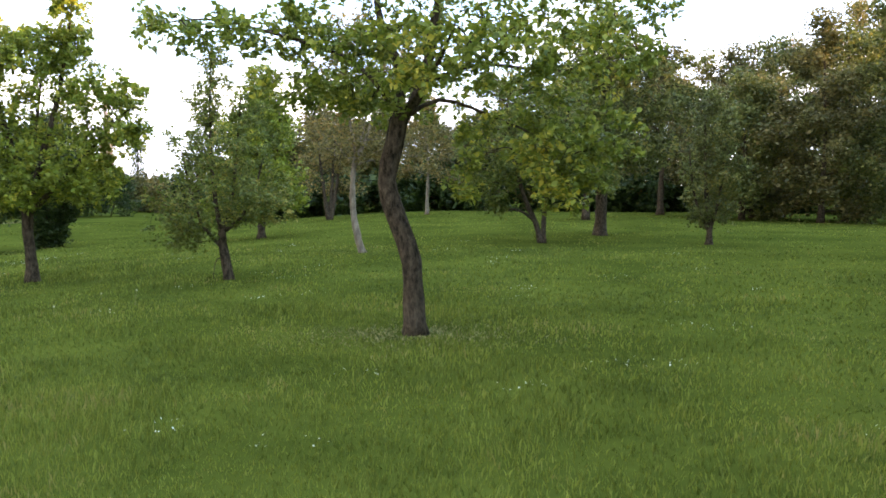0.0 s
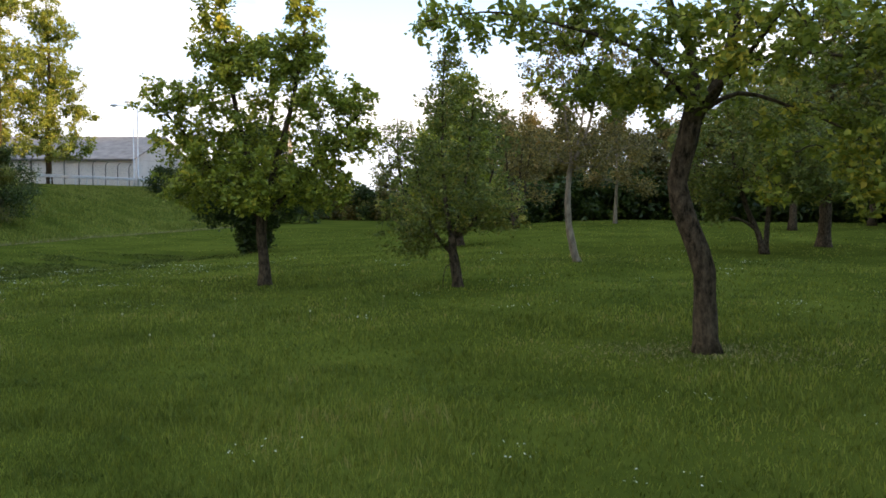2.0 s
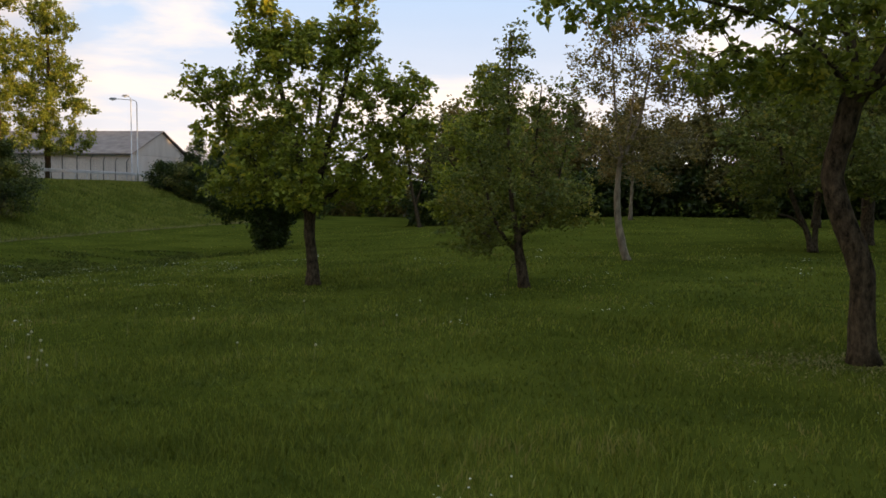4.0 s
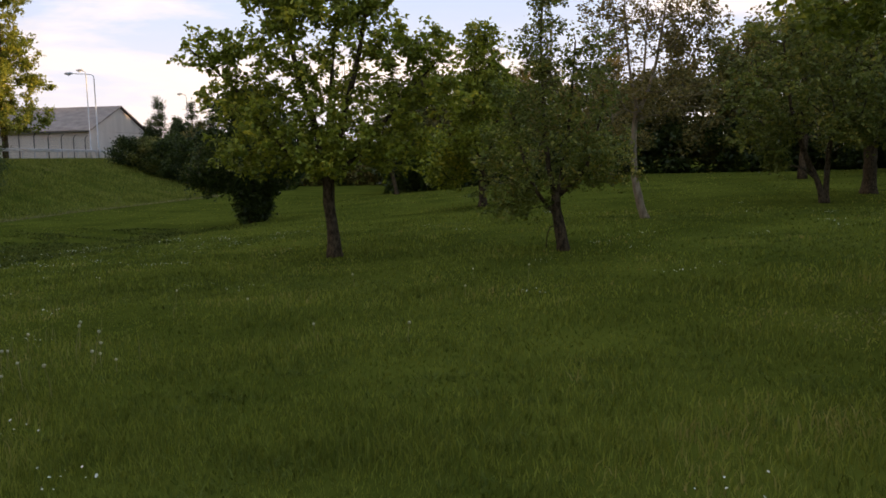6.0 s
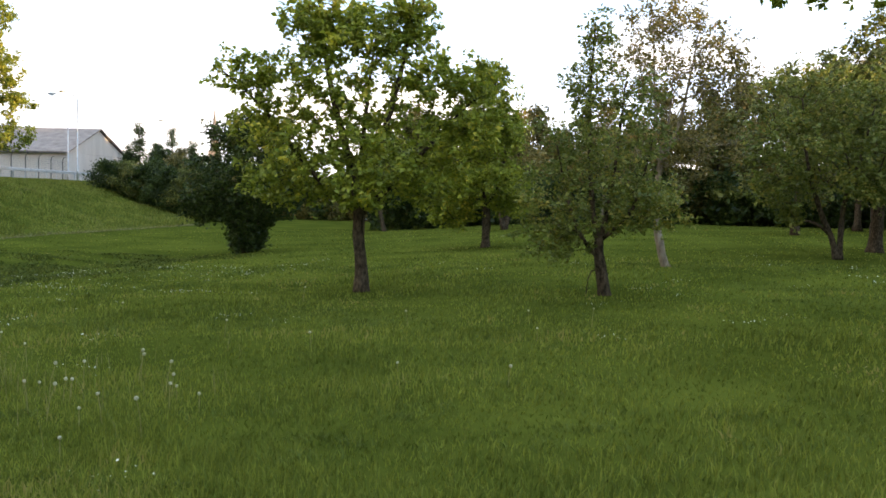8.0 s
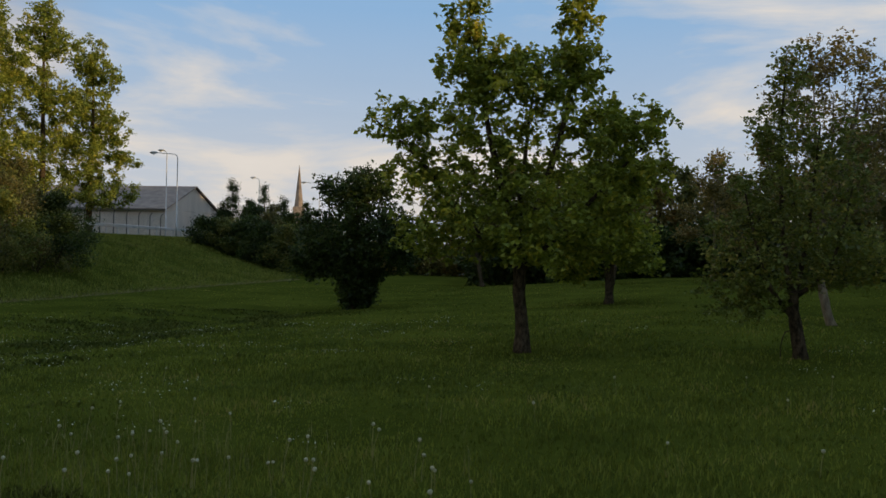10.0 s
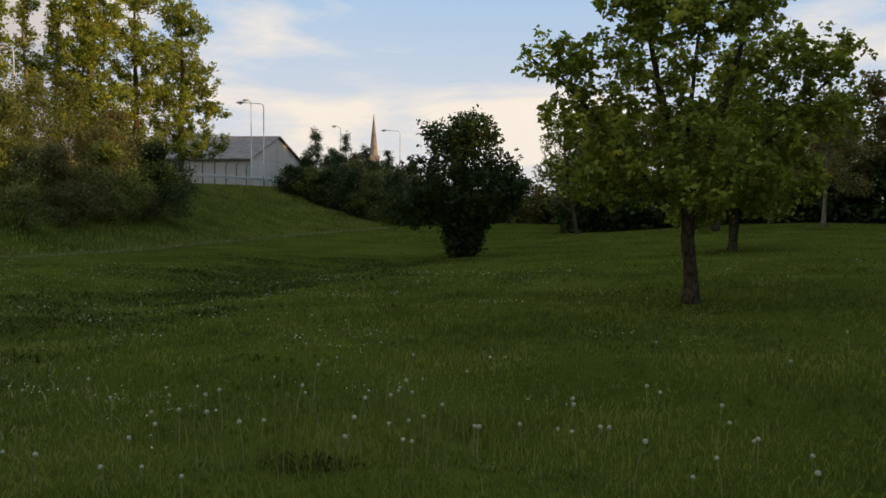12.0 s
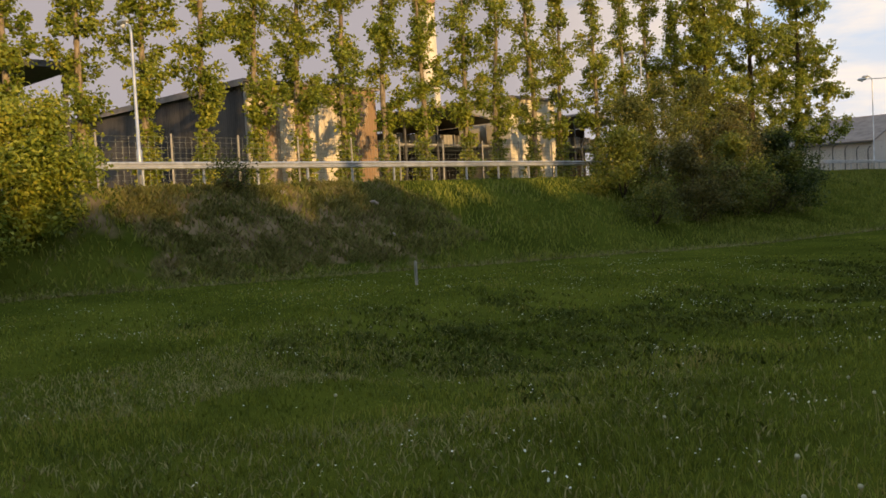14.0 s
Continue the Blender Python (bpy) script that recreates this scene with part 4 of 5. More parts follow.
poplars = []
for k in range(4):
    p = along(14.6 + 2.55 * k, 8.0)
    poplars.append(poplar(p.x, p.y, "slim sunlit poplar with leafy shoots round its trunk", 14.2 + k * 0.5, 500 + k))
pop_rng = np.random.RandomState(9)
for k, s in enumerate([12.0, 24.5, 26.9, 29.6, 32.0, 35.1, 38.2, 41.1, 44.0, 47.4, 50.5, 54.0, 57.5, 61.0]):
    p = along(s, 8.0 + pop_rng.uniform(-0.3, 0.3), ROAD_Z)
    copy_thing(poplars[k % 4], pose(p.x, p.y, p.z - 0.04, 0, 0, pop_rng.uniform(0, 360)))
for k, (s, off, h) in enumerate([(55, 4.5, 16.0), (60.5, 4.0, 16.5), (66.0, 3.0, 15.0)]):
    p = along(s, off)
    poplar(p.x, p.y, "broad tall poplar at the end of the row", h, 520 + k, 2.9, False, 26000, 0.19)

# ---- guard rail, fences, lamps ----
rail = thing("guard_rail", beside(0, 0.3), "galvanised steel guard rail along the road edge", "guard rail")
profile = [(0.0, 0.78), (0.045, 0.75), (0.045, 0.715), (0.0, 0.68), (0.0, 0.65), (0.045, 0.615), (0.045, 0.58), (0.0, 0.55)]
beam = Mesh()
for px, pz in profile:
    beam.v += [Vector((px, -2.0, pz)), Vector((px, 2.03, pz + 0.0))]
for px, pz in profile:
    beam.v += [Vector((px - 0.008, -2.0, pz)), Vector((px - 0.008, 2.03, pz))]
for i in range(len(profile) - 1):
    a, c = 2 * i, 2 * i + 16
    beam.f += [(a, a + 1, a + 3, a + 2), (c + 2, c + 3, c + 1, c)]
beam.f += [(0, 16, 17, 1), (14, 15, 31, 30)]
beam_me = beam.data("beam", M_GALV)
post_me = Mesh().box(-0.10, -0.03, -0.03, 0.03, -0.35, 0.74).box(-0.03, -0.002, -0.045, 0.045, 0.56, 0.74).data("rail_post", M_GALV)
for k in range(-3, 24):
    y0 = 4.0 * k / math.cos(radians(ROAD_TURN))
    b = part("beam", beam_me, None, rail)
    b.location = (0.002 * (k % 2), y0, 0)
    for d in (-1.0, 1.0):
        q = part("rail_post", post_me, None, rail)
        q.location = (0, y0 + d, 0)


def lamp_post(m, h, arm, label="slender grey street lamp with a short arm"):
    root = thing("street_lamp", m, label, "street lamp")
    part("pole", Mesh().tube([(0, 0, -0.2), (0, 0, 1.2), (0, 0, 1.25), (0, 0, h - 0.3), (0.06, 0, h - 0.05), (0.3, 0, h + 0.06), (arm, 0, h + 0.12)], [0.09, 0.09, 0.06, 0.045, 0.04, 0.035, 0.03], 8), M_GALV, root, smooth=True)
    head = part("lamp_head", Mesh().tube([(arm - 0.1, 0, h + 0.12), (arm + 0.05, 0, h + 0.14), (arm + 0.45, 0, h + 0.12), (arm + 0.6, 0, h + 0.10)], [0.03, 0.10, 0.11, 0.03], 8), M_GALV, root, smooth=True)
    part("lamp_cover", Mesh().tube([(arm + 0.1, 0, h + 0.05), (arm + 0.25, 0, h - 0.01), (arm + 0.45, 0, h + 0.04)], [0.02, 0.08, 0.02], 6), M_LAMP_GLASS, head, smooth=True)
    return root


LONG = "slender grey street lamp with a long arm"
lamp_post(beside(13.5, 1.5, ROAD_Z, 180), 5.1, 0.25)
lamp_post(beside(42.3, 1.5, ROAD_Z, 180), 6.6, 0.4)
lamp_post(pose(-43.5, 75.8, ROAD_Z, 0, 0, 205), 7.2, 1.75, LONG)
lamp_post(pose(-50.9, 88.1, ROAD_Z, 0, 0, 205), 8.9, 0.3)
lamp_post(pose(-41.1, 108.5, ROAD_Z, 0, 0, 200), 7.2, 1.7, LONG)
lamp_post(pose(-48.0, 106.1, ROAD_Z, 0, 0, 200), 7.6, 0.5)

fence = thing("wire_fence", beside(0, 6.0), "tall wire mesh fence on concrete posts", "fence")
straight = Mesh().tube([(0, 0, -0.2), (0, 0, 2.2)], [0.045, 0.04], 6).data("fence_post", M_POST)
fpost = Mesh().tube([(0, 0, -0.2), (0, 0, 2.0), (0.03, 0, 2.2), (0.14, 0, 2.38), (0.3, 0, 2.46)], [0.06, 0.055, 0.05, 0.045, 0.035], 6).data("fence_post", M_STEEL_DARK)
for k in range(38):
    q = part("fence_post", fpost if k > 16 else straight, None, fence)
    q.location = (0, -6 + 2.9 * k, 0)
wires = Mesh()
for k in range(11):
    wires.tube([(0.06, -6, 0.08 + 0.2 * k), (0.06, 101, 0.08 + 0.2 * k)], [0.006, 0.006], 3, cap=False)
for k in range(430):
    wires.tube([(0.062, -6 + 0.25 * k, 0.05), (0.062, -6 + 0.25 * k, 2.1)], [0.004, 0.004], 3, cap=False)
part("wire_mesh", wires, M_WIRE, fence)["kind"] = "stuff"


# ---- buildings beyond the road ----
def cladding(parent, s0, s1, z1, mat, name="cladding_sheet", face=0.0, sheet=1.0, across=False, z0=0.0, fall=0.0):
    """Corrugated sheets side by side along y (or along -x, across), proud of the frame."""
    n = max(1, round(abs(s1 - s0) / sheet))
    w = (s1 - s0) / n
    shared = {}
    for k in range(n):
        top = z1 + fall * k
        if round(top, 3) not in shared:
            mb = Mesh()
            rows = []
            m = 10
            for i in range(m + 1):
                d = 0.02 * (i % 2)
                rows.append((d, w * 0.997 * i / m))
            for px, py in rows:
                for pz in (z0, top):
                    mb.v.append(Vector((px, py, pz)))
            for px, py in rows:
                for pz in (z0, top):
                    mb.v.append(Vector((px - 0.03, py, pz)))
            o = 2 * (m + 1)
            for i in range(m):
                a = 2 * i
                mb.f += [(a, a + 2, a + 3, a + 1), (o + a + 1, o + a + 3, o + a + 2, o + a), (a + 1, a + 3, o + a + 3, o + a + 1)]
            shared[round(top, 3)] = mb.data(name, mat)
        q = part(name, shared[round(top, 3)], None, parent)
        q.matrix_basis = pose(face - (s0 + w * k), 0, 0, 0, 0, 90) if across else pose(face, s0 + w * k, 0)


# large barn: rusted front, dark end wall whose cladding colour also carries its shade
barn = thing("barn", beside(27.0, 16.0), "large old barn clad in dark and rusty corrugated sheets", "barn")
part("wall", Mesh().box(-26.0, -0.1, 0.1, 9.0, -0.2, 5.9), M_CLAD_DARK, barn)
cladding(barn, 0.0, 9.1, 6.0, M_CLAD_RUST, face=0.02)
cladding(barn, 0.0, 26.0, 6.0, M_CLAD_DARK, across=True)
part("roof", Mesh().box(-26.3, 0.25, -0.3, 9.3, 6.03, 6.2).box(-26.3, 0.28, -0.34, -0.30, 5.85, 6.2), M_ROOF, barn)
part("corner_post", Mesh().box(-0.03, 0.12, -0.15, -0.03, -0.2, 6.0), M_POST, barn)


def open_shed(s, off, length, depth, eave, ridge, label):
    root = thing("open_shed", beside(s, off), label, "shed")
    rf = Mesh()
    for a, b, za, zb in ((0, length / 2, eave, ridge), (length / 2, length, ridge, eave)):
        n0 = len(rf.v)
        for px in (0.4, -depth):
            for py, pz in ((a, za), (b, zb)):
                rf.v += [Vector((px, py, pz)), Vector((px, py, pz + 0.12))]
        rf.f += [tuple(n0 + i for i in q) for q in ((0, 2, 6, 4), (1, 5, 7, 3), (0, 1, 3, 2), (4, 6, 7, 5), (0, 4, 5, 1), (2, 3, 7, 6))]
    part("roof", rf, M_ROOF, root)
    part("back_wall", Mesh().box(-depth, -depth + 0.1, 0, length, -0.2, eave), M_CLAD_DARK, root)
    for y0, y1 in ((0.0, 0.08), (length - 0.08, length)):
        part("side_wall", Mesh().box(-depth + 0.102, -3.5, y0, y1, -0.2, eave - 0.03), M_CLAD_DARK, root)
    n = max(2, round(length / 3.0))
    pm = Mesh().box(-0.07, 0.07, -0.07, 0.07, -0.2, eave).data("steel_post", M_STEEL_DARK)
    for k in range(n + 1):
        q = part("steel_post", pm, None, root)
        q.location = (0, k * length / n, 0)
    for z in (1.6, 2.9):
        part("beam", Mesh().box(-0.05, 0.05, 0.0, length, z, z + 0.12), M_POST, root)
    pr = np.random.RandomState(int(s))
    pm = Mesh().box(-0.5, 0.5, -0.28, 0.28, 0, 0.9).data("stacked_board", M_POST)
    for k in range(int(length / 0.8)):
        q = part("stacked_board", pm, None, root)
        q.location = (-1.6 - pr.uniform(0, 1), 0.4 + 0.8 * k, 2.98 + pr.uniform(-0.1, 0.05))
    part("shelf", Mesh().box(-3.4, -0.06, 0.0, length, 2.78, 2.86), M_STEEL_DARK, root)
    return root


open_shed(36.3, 17.0, 11.8, 10.0, 4.6, 5.4, "open-fronted dark storage shed with stacked boards")
cream = thing("rendered_building", beside(48.4, 16.0), "cream rendered building with a low roof catching the sun", "building")
part("wall", Mesh().box(-9.0, 0.0, 0.0, 5.2, -0.2, 6.2), M_RENDER, cream)
part("roof", Mesh().box(-9.2, 0.25, -0.2, 5.4, 6.2, 6.4), M_ROOF, cream)
open_shed(54.2, 17.0, 9.5, 9.0, 4.9, 5.6, "open-fronted dark storage shed with stacked boards")

rack = thing("storage_rack", beside(6.0, 17.0), "open steel-framed storage shed with a dark canopy", "shed")
part("roof", Mesh().box(-7, 0.6, -6.0, 12.4, 6.15, 6.45), M_STEEL_DARK, rack)
for k in range(7):
    part("steel_post", Mesh().box(-0.08, 0.08, -6 + 3 * k - 0.08, -6 + 3 * k + 0.08, -0.2, 6.15), M_STEEL_DARK, rack)
    part("steel_post", Mesh().box(-6.08, -5.92, -6 + 3 * k - 0.08, -6 + 3 * k + 0.08, -0.2, 6.15), M_STEEL_DARK, rack)
part("back_wall", Mesh().box(-7.0, -6.9, -6, 12.4, -0.2, 3.4), M_CLAD_DARK, rack)
for z in (3.5, 4.1, 4.7):
    part("rack_rail", Mesh().box(-0.05, 0.12, -6, 12.2, z, z + 0.1), M_GALV, rack)
    part("rack_rail", Mesh().box(-6.0, -5.9, -6, 12.2, z, z + 0.1), M_GALV, rack)

# added backdrop: its dark wall fills the sky gaps under the open sheds
far_shed = thing("yard_shed", beside(14.0, 46.0), "long dark shed added to close sky gaps behind the yard", "shed")
part("wall", Mesh().box(-8.0, 0.0, 0.0, 75.0, -0.3, 3.6), M_CLAD_DARK, far_shed)
part("roof", Mesh().box(-8.2, 0.3, -0.2, 75.2, 3.6, 3.8), M_ROOF, far_shed)

chimney = thing("chimney", beside(66.3, 42.0), "tall slim pale chimney with a brown brick top behind sheds", "chimney")
part("shaft", Mesh().tube([(0, 0, -0.2), (0, 0, 19.6)], [1.5, 1.05], 16), M_RENDER, chimney)
part("top", Mesh().tube([(0, 0, 19.6), (0, 0, 19.75), (0, 0, 25.5), (0, 0, 25.6), (0, 0, 26.4)], [1.05, 1.2, 1.1, 1.25, 1.25], 16), M_BRICK, chimney)

# pale warehouse at the end of the rail
ware = thing("warehouse", pose(-51.5, 89.1, ROAD_Z, 0, 0, 3), "long pale warehouse with a shallow grey roof", "warehouse")
W_L, W_D, W_E, W_R = 34.0, 15.0, 3.0, 5.75
part("wall", Mesh().box(-W_L, 0, 0.05, W_D, -0.3, W_E - 0.02), M_WALL_GREY, ware)
gab = Mesh()
gab.v = [Vector(p) for p in ((0, 0, W_E), (0, W_D, W_E), (0, W_D / 2, W_R), (-W_L, 0, W_E), (-W_L, W_D, W_E), (-W_L, W_D / 2, W_R))]
gab.f = [(0, 1, 2), (3, 5, 4), (0, 3, 4, 1)]
part("gable", gab, M_WALL_GREY, ware)
rf = Mesh()
for sgn, ya in ((1, -0.35), (-1, W_D + 0.35)):
    n0 = len(rf.v)
    for px in (0.3, -W_L - 0.3):
        for py, pz in ((ya, W_E - 0.05), (W_D / 2, W_R + 0.05)):
            rf.v += [Vector((px, py, pz)), Vector((px, py, pz + 0.14))]
    rf.f += [tuple(n0 + i for i in q) for q in ((0, 2, 6, 4), (1, 5, 7, 3), (0, 1, 3, 2), (4, 6, 7, 5), (0, 4, 5, 1), (2, 3, 7, 6))]
part("roof", rf, M_ROOF, ware)
strip = Mesh().box(-0.06, 0.06, -0.03, 0.0, -0.2, W_E - 0.1).data("wall_rib", M_WALL_GREY)
for k in range(18):
    q = part("wall_rib", strip, None, ware)
    q.location = (-0.2 - k * 1.95, 0.048, 0)
part("gutter", Mesh().box(-W_L - 0.3, 0.3, -0.47, -0.35, W_E - 0.12, W_E), M_STEEL_DARK, ware)

# church spire far off
spire = thing("church", pose(-92.0, 246.0, 0, 0, 0, 20), "distant stone church tower with a tall needle spire", "church")
part("tower", Mesh().box(-1.7, 1.7, -1.7, 1.7, -0.5, 13.0), M_STONE, spire)
part("spire", Mesh().tube([(0, 0, 13.0), (0, 0, 13.2), (0, 0, 25.0)], [1.9, 1.25, 0.05], 8), M_STONE, spire)

stone_rng = np.random.RandomState(61)
for k in range(3):
    ss, so = stone_rng.uniform(13.5, 20), stone_rng.uniform(-4.6, -1.2)
    p = along(ss, so)
    bm = bmesh.new()
    bmesh.ops.create_icosphere(bm, subdivisions=2, radius=0.09 + 0.03 * (k % 3))
    for v in bm.verts:
        v.co = Vector((v.co.x * 1.3, v.co.y, v.co.z * 0.6)) * (1 + 0.3 * noise.noise(v.co * 9 + Vector((k, 0, 0))))
    me = bpy.data.meshes.new("stone")
    bm.to_mesh(me)
    bm.free()
    me.materials.append(M_RUBBLE)
    st = tagged(new("stone", me), "pale rough stone lying on bare earth of the bank", "stone", "stones on the bank")
    st.matrix_world = pose(p.x, p.y, at(p.x, p.y, 0.04), 0, 25, stone_rng.uniform(0, 360))

stake = thing("marker_stake", pose(-25.4, 15.0, at(-25.4, 15.0) - 0.15, 2, 1, 20), "weathered wooden stake standing in the grass", "stake")
part("shaft", Mesh().box(-0.025, 0.025, -0.025, 0.025, 0, 0.66).box(-0.017, 0.017, -0.017, 0.017, 0.66, 0.685), M_POST, stake)

# ---- grass and flowers ----
def blades(name, x, y, h, w, lean, mat, rng, label, category="grass", lift=0.0):
    n = len(x)
    z = height(x, y) - 0.01 + lift
    a = rng.uniform(0, 2 * np.pi, n)
    c, s = np.cos(a), np.sin(a)
    b = rng.uniform(0, 2 * np.pi, n)
    lx, ly = np.cos(b) * lean * h, np.sin(b) * lean * h
    v = np.empty((n, 5, 3))
    for i, (u, k) in enumerate(((0.0, 1.0), (0.0, -1.0), (0.55, -0.8), (0.55, 0.8), (1.0, 0.0))):
        v[:, i, 0] = x + k * w * c + lx * u * u
        v[:, i, 1] = y + k * w * s + ly * u * u
        v[:, i, 2] = z + h * u * (1 - 0.25 * u * lean)
    o = np.arange(n)[:, None] * 5
    f = np.concatenate([o, o + 1, o + 2, o + 3, o + 3, o + 2, o + 4], 1)
    me = fast_mesh(name, v.reshape(-1, 3), f.ravel(), np.tile([4, 3], n), mat)
    return tagged(new(name, me), label, category, kind="stuff")


def path_distance(x, y):
    ax, ay, bx, by = 0.0, 0.0, -9.8, 3.6
    u = np.clip(((x - ax) * (bx - ax) + (y - ay) * (by - ay)) / ((bx - ax) ** 2 + (by - ay) ** 2), 0, 1)
    return np.hypot(x - ax - u * (bx - ax), y - ay - u * (by - ay))


g_rng = np.random.RandomState(21)
N = 9400000
fx, fy = g_rng.uniform(-31, 26, N), g_rng.uniform(-3.0, 61, N)
fd = np.maximum(path_distance(fx, fy), 2.6)
rho = np.minimum(2300.0, 19500.0 / fd ** 1.78) * np.where(fd > 24, 0.4, np.where(fd > 14, 0.75, 1.0))
keep = g_rng.rand(N) < rho / 2730.0
for px, py in ((-0.24, 9.9), (-7.96, 17.25), (-3.9, 16.5), (-1.98, 22.7)):
    keep &= np.hypot(fx - px, fy - py) > 0.22 + 0.2 * g_rng.rand(N)
keep &= (fy > np.maximum(2.0, 1.85 * fx - 1.0) + g_rng.normal(0, 0.3, N)) | (g_rng.rand(N) < 0.10)
fx, fy, fd = fx[keep], fy[keep], fd[keep]
lush = 0.55 * patches(fx, fy, 1.3) + 0.45 * patches(fx, fy, 0.45)
bh = (0.028 + 0.105 * lush ** 1.5) * g_rng.uniform(0.6, 1.4, len(fx)) * (1.05 - 0.014 * np.minimum(fd, 30))
bw = (0.0007 + 0.00078 * fd) * g_rng.uniform(0.7, 1.3, len(fx))
blades("lawn_grass", fx, fy, bh, bw, g_rng.uniform(0.12, 0.72, len(fx)), M_GRASS, g_rng, "fresh green mown grass with taller tufts")

N = 85000
bs, bo = g_rng.uniform(-4, 80, N), g_rng.uniform(-13, -0.15, N)
bx, by = -34 - 0.13 * bs - 0.9917 * bo, bs - 0.1289 * bo
on = (bx < toe_x(by) + 0.4) & ((np.hypot(bx + 33.5, (by - 16.3) * 0.5) > 2.4) | (g_rng.rand(N) < 0.3)) & (g_rng.rand(N) < 0.25 + 0.9 * patches(bx, by, 0.9))
bx, by = bx[on], by[on]
rail_gap = np.clip((bx + 34 + 0.13 * by) / 1.6, 0.2, 1.0)
blades("bank_grass", bx, by, rail_gap * (0.10 + 0.22 * patches(bx, by, 1.7) * g_rng.uniform(0.5, 1.3, len(bx))), g_rng.uniform(0.012, 0.03, len(bx)), g_rng.uniform(0.2, 0.9, len(bx)), M_ROUGH_GRASS, g_rng, "rough uncut grass on the road bank")


N = 16000
ty = g_rng.uniform(4, 66, N)
tx = toe_x(ty) + g_rng.normal(0.1, 0.2, N)
blades("dry_edge_grass", tx, ty, g_rng.uniform(0.05, 0.14, N), g_rng.uniform(0.01, 0.02, N), g_rng.uniform(0.4, 1.2, N), M_STRAW, g_rng, "dry straw-coloured grass along the foot of the bank")
N = 1500
ra, rr = g_rng.uniform(0, 6.3, N), 0.2 + 0.9 * np.abs(g_rng.normal(0, 0.6, N))
blades("dry_trunk_grass", -0.3 + rr * 1.3 * np.cos(ra), 9.85 + rr * 0.8 * np.sin(ra), g_rng.uniform(0.02, 0.06, N), g_rng.uniform(0.006, 0.012, N), g_rng.uniform(0.5, 1.4, N), M_STRAW, g_rng, "dry pale grass round the crooked tree's foot")
N = 430
ws, wo = g_rng.uniform(11, 22, N), g_rng.uniform(-5.0, -0.6, N)
wxx, wyy = np.repeat(-34 - 0.13 * ws - 0.9917 * wo, 40), np.repeat(ws - 0.1289 * wo, 40)
wxx, wyy = wxx + g_rng.normal(0, 0.17, len(wxx)), wyy + g_rng.normal(0, 0.2, len(wyy))
blades("bank_weeds", wxx, wyy, g_rng.uniform(0.08, 0.28, len(wxx)), g_rng.uniform(0.015, 0.035, len(wxx)), g_rng.uniform(0.4, 1.2, len(wxx)), M_BANK_WEED, g_rng, "clumps of dark weeds on bare earth", "weeds")
N = 16000
sx, sy = g_rng.normal(-17.2, 2.6, N), g_rng.normal(7.6, 1.9, N)
keep = (patches(sx, sy, 2.1) > 0.45) & (sx < -11)
sx, sy = sx[keep], sy[keep]
blades("dry_lawn_grass", sx, sy, g_rng.uniform(0.05, 0.10, len(sx)), g_rng.uniform(0.004, 0.008, len(sx)), g_rng.uniform(0.3, 1.0, len(sx)), M_STRAW, g_rng, "dry straw-coloured grass in worn parts of the lawn")
N = 420
blades("seeding_stems", g_rng.normal(-10.3, 1.2, N), g_rng.normal(8.8, 0.8, N), g_rng.uniform(0.15, 0.30, N), g_rng.uniform(0.0015, 0.003, N), g_rng.uniform(0.0, 0.4, N), M_STRAW, g_rng, "thin pale seeding grass stems")
N = 300
blades("dark_weed_clump", g_rng.normal(-10.27, 0.13, N), g_rng.normal(8.1, 0.08, N), g_rng.uniform(0.03, 0.09, N), g_rng.uniform(0.008, 0.018, N), g_rng.uniform(0.4, 1.3, N), M_WEED, g_rng, "dark low weed clump in the grass", "weeds")
c_n = 1500
cy = g_rng.uniform(8.5, 36, c_n)
cx = g_rng.normal(-18.2, 1.9, c_n) - 0.05 * (cy - 16)
ck = g_rng.rand(c_n) < (patches(cx, cy, 2.2) - 0.2) * 1.8
cx, cy = np.repeat(cx[ck], 26), np.repeat(cy[ck], 26)
cx, cy = cx + g_rng.normal(0, 0.26, len(cx)), cy + g_rng.normal(0, 0.12, len(cy))
blades("sedge_tufts", cx, cy, g_rng.uniform(0.06, 0.15, len(cx)), g_rng.uniform(0.010, 0.02, len(cx)), g_rng.uniform(0.7, 1.6, len(cx)), M_SWALE, g_rng, "dark coarse grass clumps in the swale")


# wide flat tufts; their dark colour stands for short shadow bands in the turf
c_n = 2400
cx, cy = g_rng.uniform(-20, 9, c_n), g_rng.uniform(3.2, 24, c_n)
ck = g_rng.rand(c_n) < (patches(cx, cy, 2.6) - 0.3) * 1.6
cx, cy = np.repeat(cx[ck], 34), np.repeat(cy[ck], 34)
cx, cy = cx + g_rng.normal(0, 0.17, len(cx)), cy + g_rng.normal(0, 0.055, len(cy))
blades("lawn_tufts", cx, cy, g_rng.uniform(0.04, 0.10, len(cx)), g_rng.uniform(0.003, 0.007, len(cx)), g_rng.uniform(0.5, 1.4, len(cx)), M_SEDGE, g_rng, "coarse tufts coloured darker for the shade bands in the mown lawn")


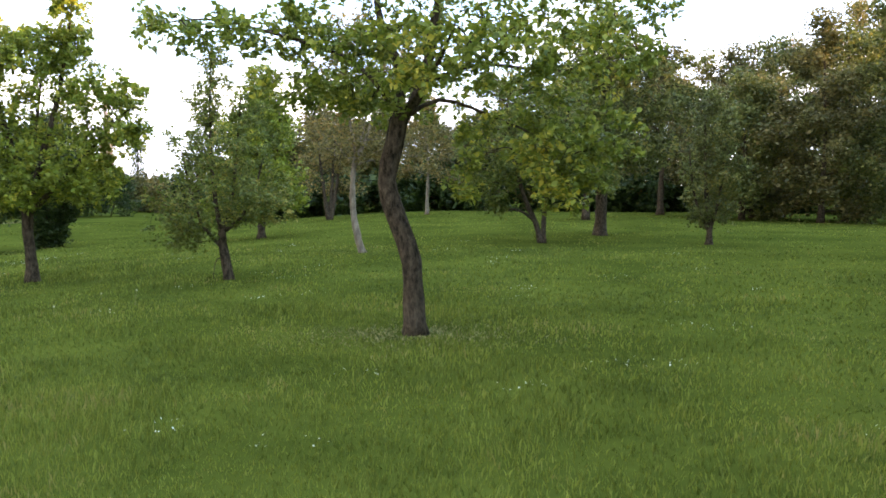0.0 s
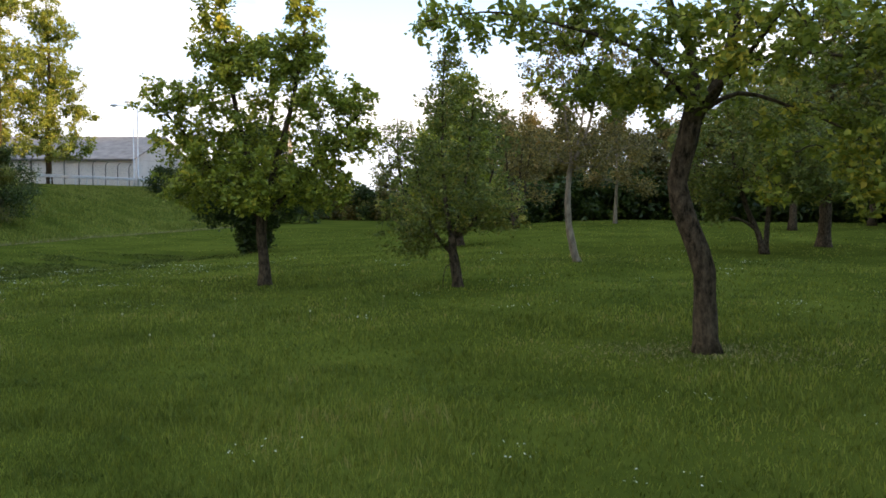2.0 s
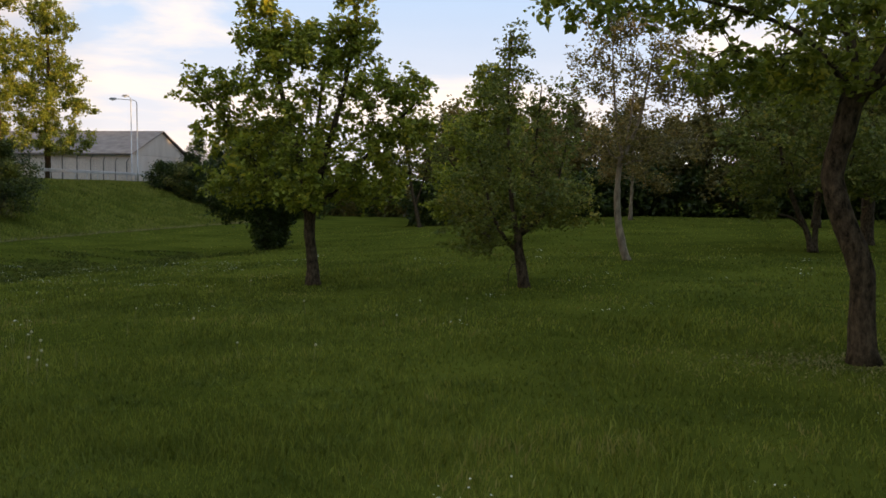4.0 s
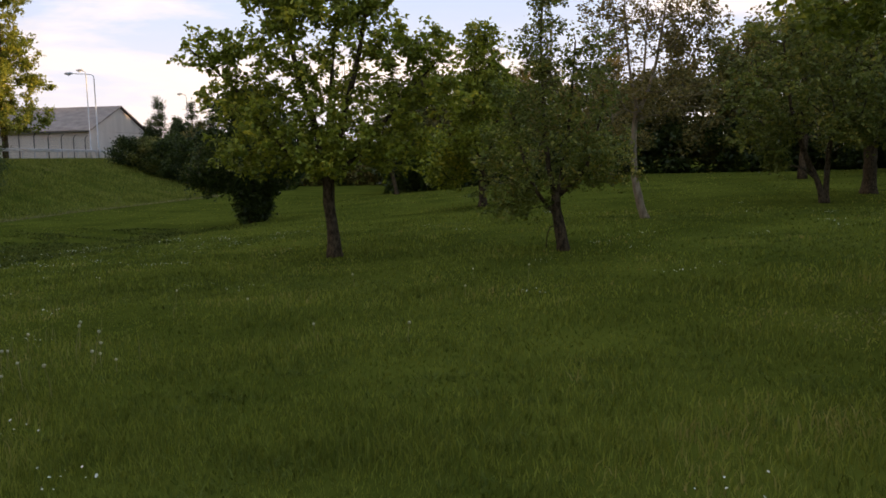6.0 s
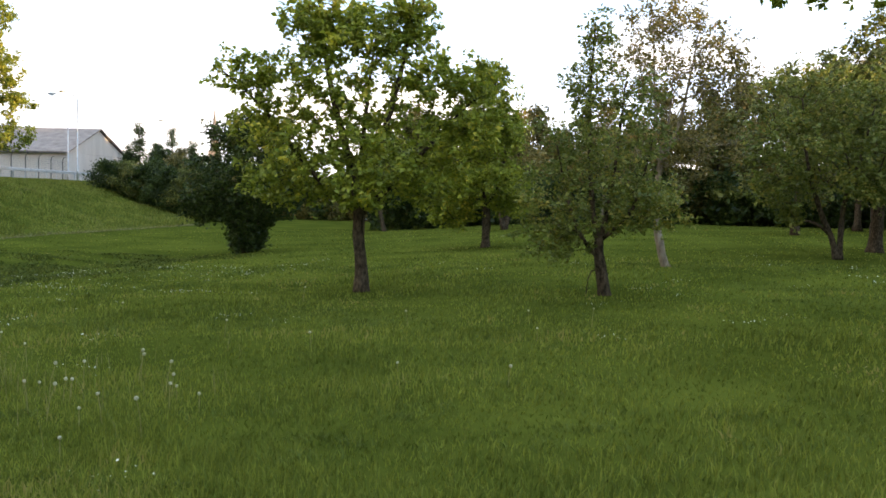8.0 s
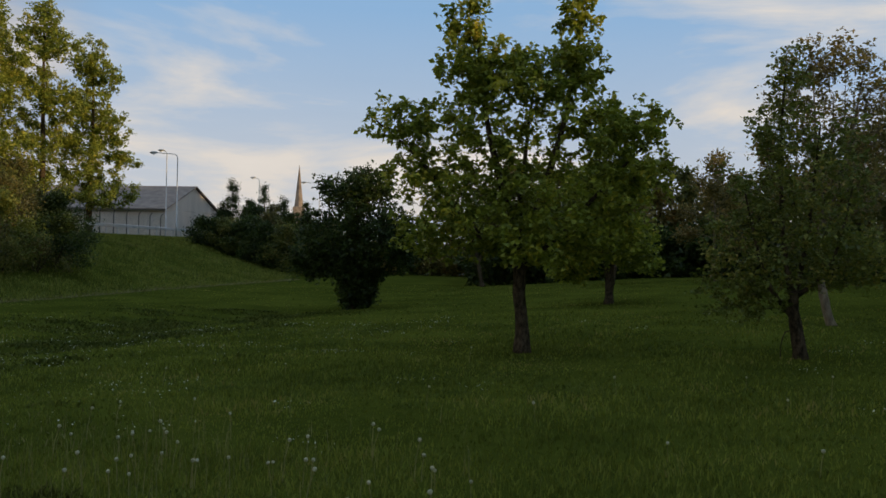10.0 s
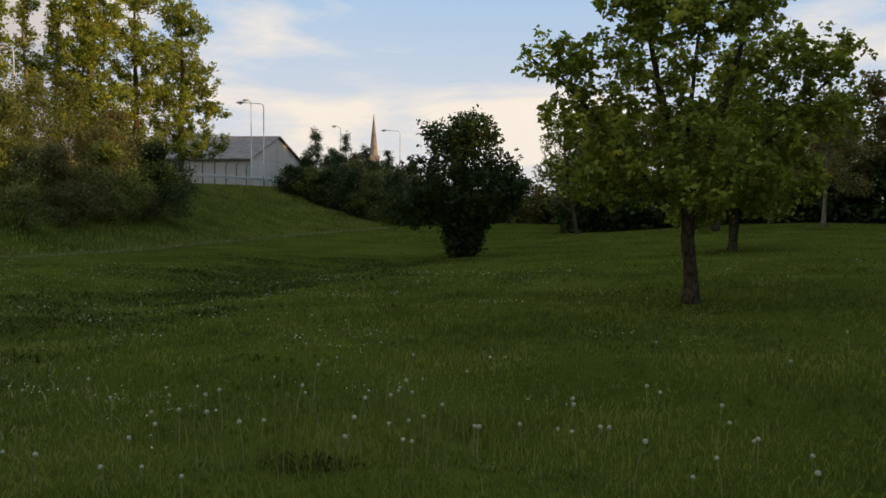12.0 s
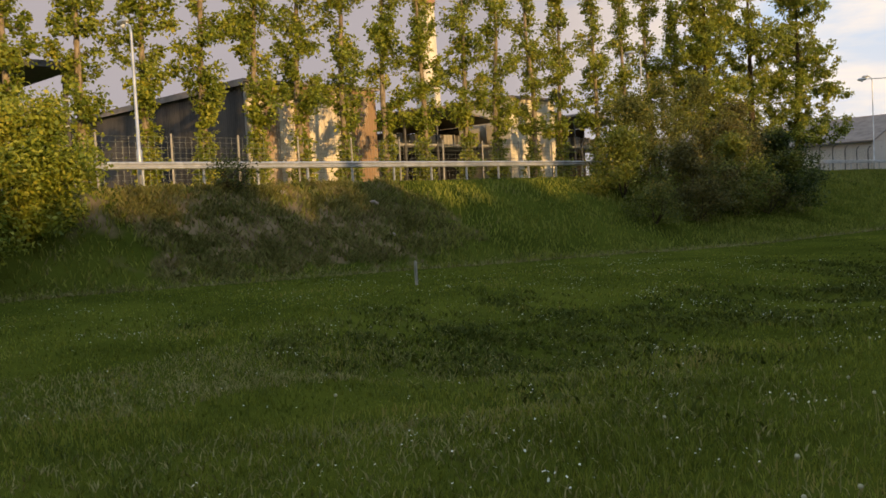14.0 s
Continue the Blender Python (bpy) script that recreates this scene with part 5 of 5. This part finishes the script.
def dandelion(h, r, lean):
    root = new("dandelion_clock")
    tagged(root, "white dandelion seed head on a bare stem in the grass", "dandelion", "dandelion clocks")
    part("stem", Mesh().tube([(0, 0, -0.03), (lean * 0.4, 0, h * 0.6), (lean, 0, h)], [0.0035, 0.003, 0.0025], 5), M_STRAW, root)
    bm = bmesh.new()
    bmesh.ops.create_icosphere(bm, subdivisions=2, radius=r, matrix=Matrix.Translation((lean, 0, h + r * 0.6)))
    me = bpy.data.meshes.new("seed_head")
    bm.to_mesh(me)
    bm.free()
    me.materials.append(M_SEED)
    part("seed_head", me, None, root)
    return root


d_rng = np.random.RandomState(33)
kinds = []
for k in range(4):
    dd = dandelion(0.13 + 0.045 * k, 0.0125 + 0.002 * (k % 2), 0.02 * k)
    px, py = -7.5 - 1.1 * k, 8.35 + 0.25 * k
    dd.matrix_world = pose(px, py, at(px, py))
    kinds.append(dd)
for k in range(84):
    if k < 64:
        px, py = d_rng.normal(-10.2, 1.4), d_rng.normal(8.8, 0.9)
    else:
        px, py = d_rng.uniform(-20, -4), d_rng.uniform(6.5, 16)
    if path_distance(px, py) < 3.4:
        continue
    copy_thing(kinds[k % 4], pose(px, py, at(px, py), 0, 0, d_rng.uniform(0, 360)))

C = 300
ccx, ccy = d_rng.uniform(-28, 6, C), d_rng.uniform(4.0, 26, C)
ok = d_rng.rand(C) < 0.34 + 0.5 * smooth_step(8, 14, -ccx)
ccx, ccy = ccx[ok], ccy[ok]
wx = np.repeat(ccx, 11) + d_rng.normal(0, 0.16, 11 * len(ccx))
wy = np.repeat(ccy, 11) + d_rng.normal(0, 0.12, 11 * len(ccy))
lone = 1500
wx, wy = np.concatenate([wx, d_rng.uniform(-27, -11, lone)]), np.concatenate([wy, d_rng.uniform(6, 24, lone)])
n = len(wx)
wd = path_distance(wx, wy)
wr = d_rng.uniform(0.004, 0.0075, n) + 0.00022 * wd
ang = np.arange(6) * np.pi / 3
dv = np.empty((n, 7, 3))
wz = height(wx, wy) + d_rng.uniform(0.07, 0.12, n)
dv[:, 6, 0], dv[:, 6, 1], dv[:, 6, 2] = wx, wy, wz
tilt = d_rng.normal(0, 0.4, (n, 2))
for i in range(6):
    dv[:, i, 0] = wx + wr * np.cos(ang[i])
    dv[:, i, 1] = wy + wr * np.sin(ang[i])
    dv[:, i, 2] = wz + 0.3 * wr + wr * (np.cos(ang[i]) * tilt[:, 0] + np.sin(ang[i]) * tilt[:, 1])
o = np.arange(n)[:, None] * 7
df = np.concatenate([np.concatenate([o + i, o + (i + 1) % 6, o + 6], 1) for i in range(6)], 1)
tagged(new("daisies", fast_mesh("daisies", dv.reshape(-1, 3), df.ravel(), np.full(6 * n, 3), M_PETAL)), "scattered small white daisies in the lawn", "flowers", kind="stuff")
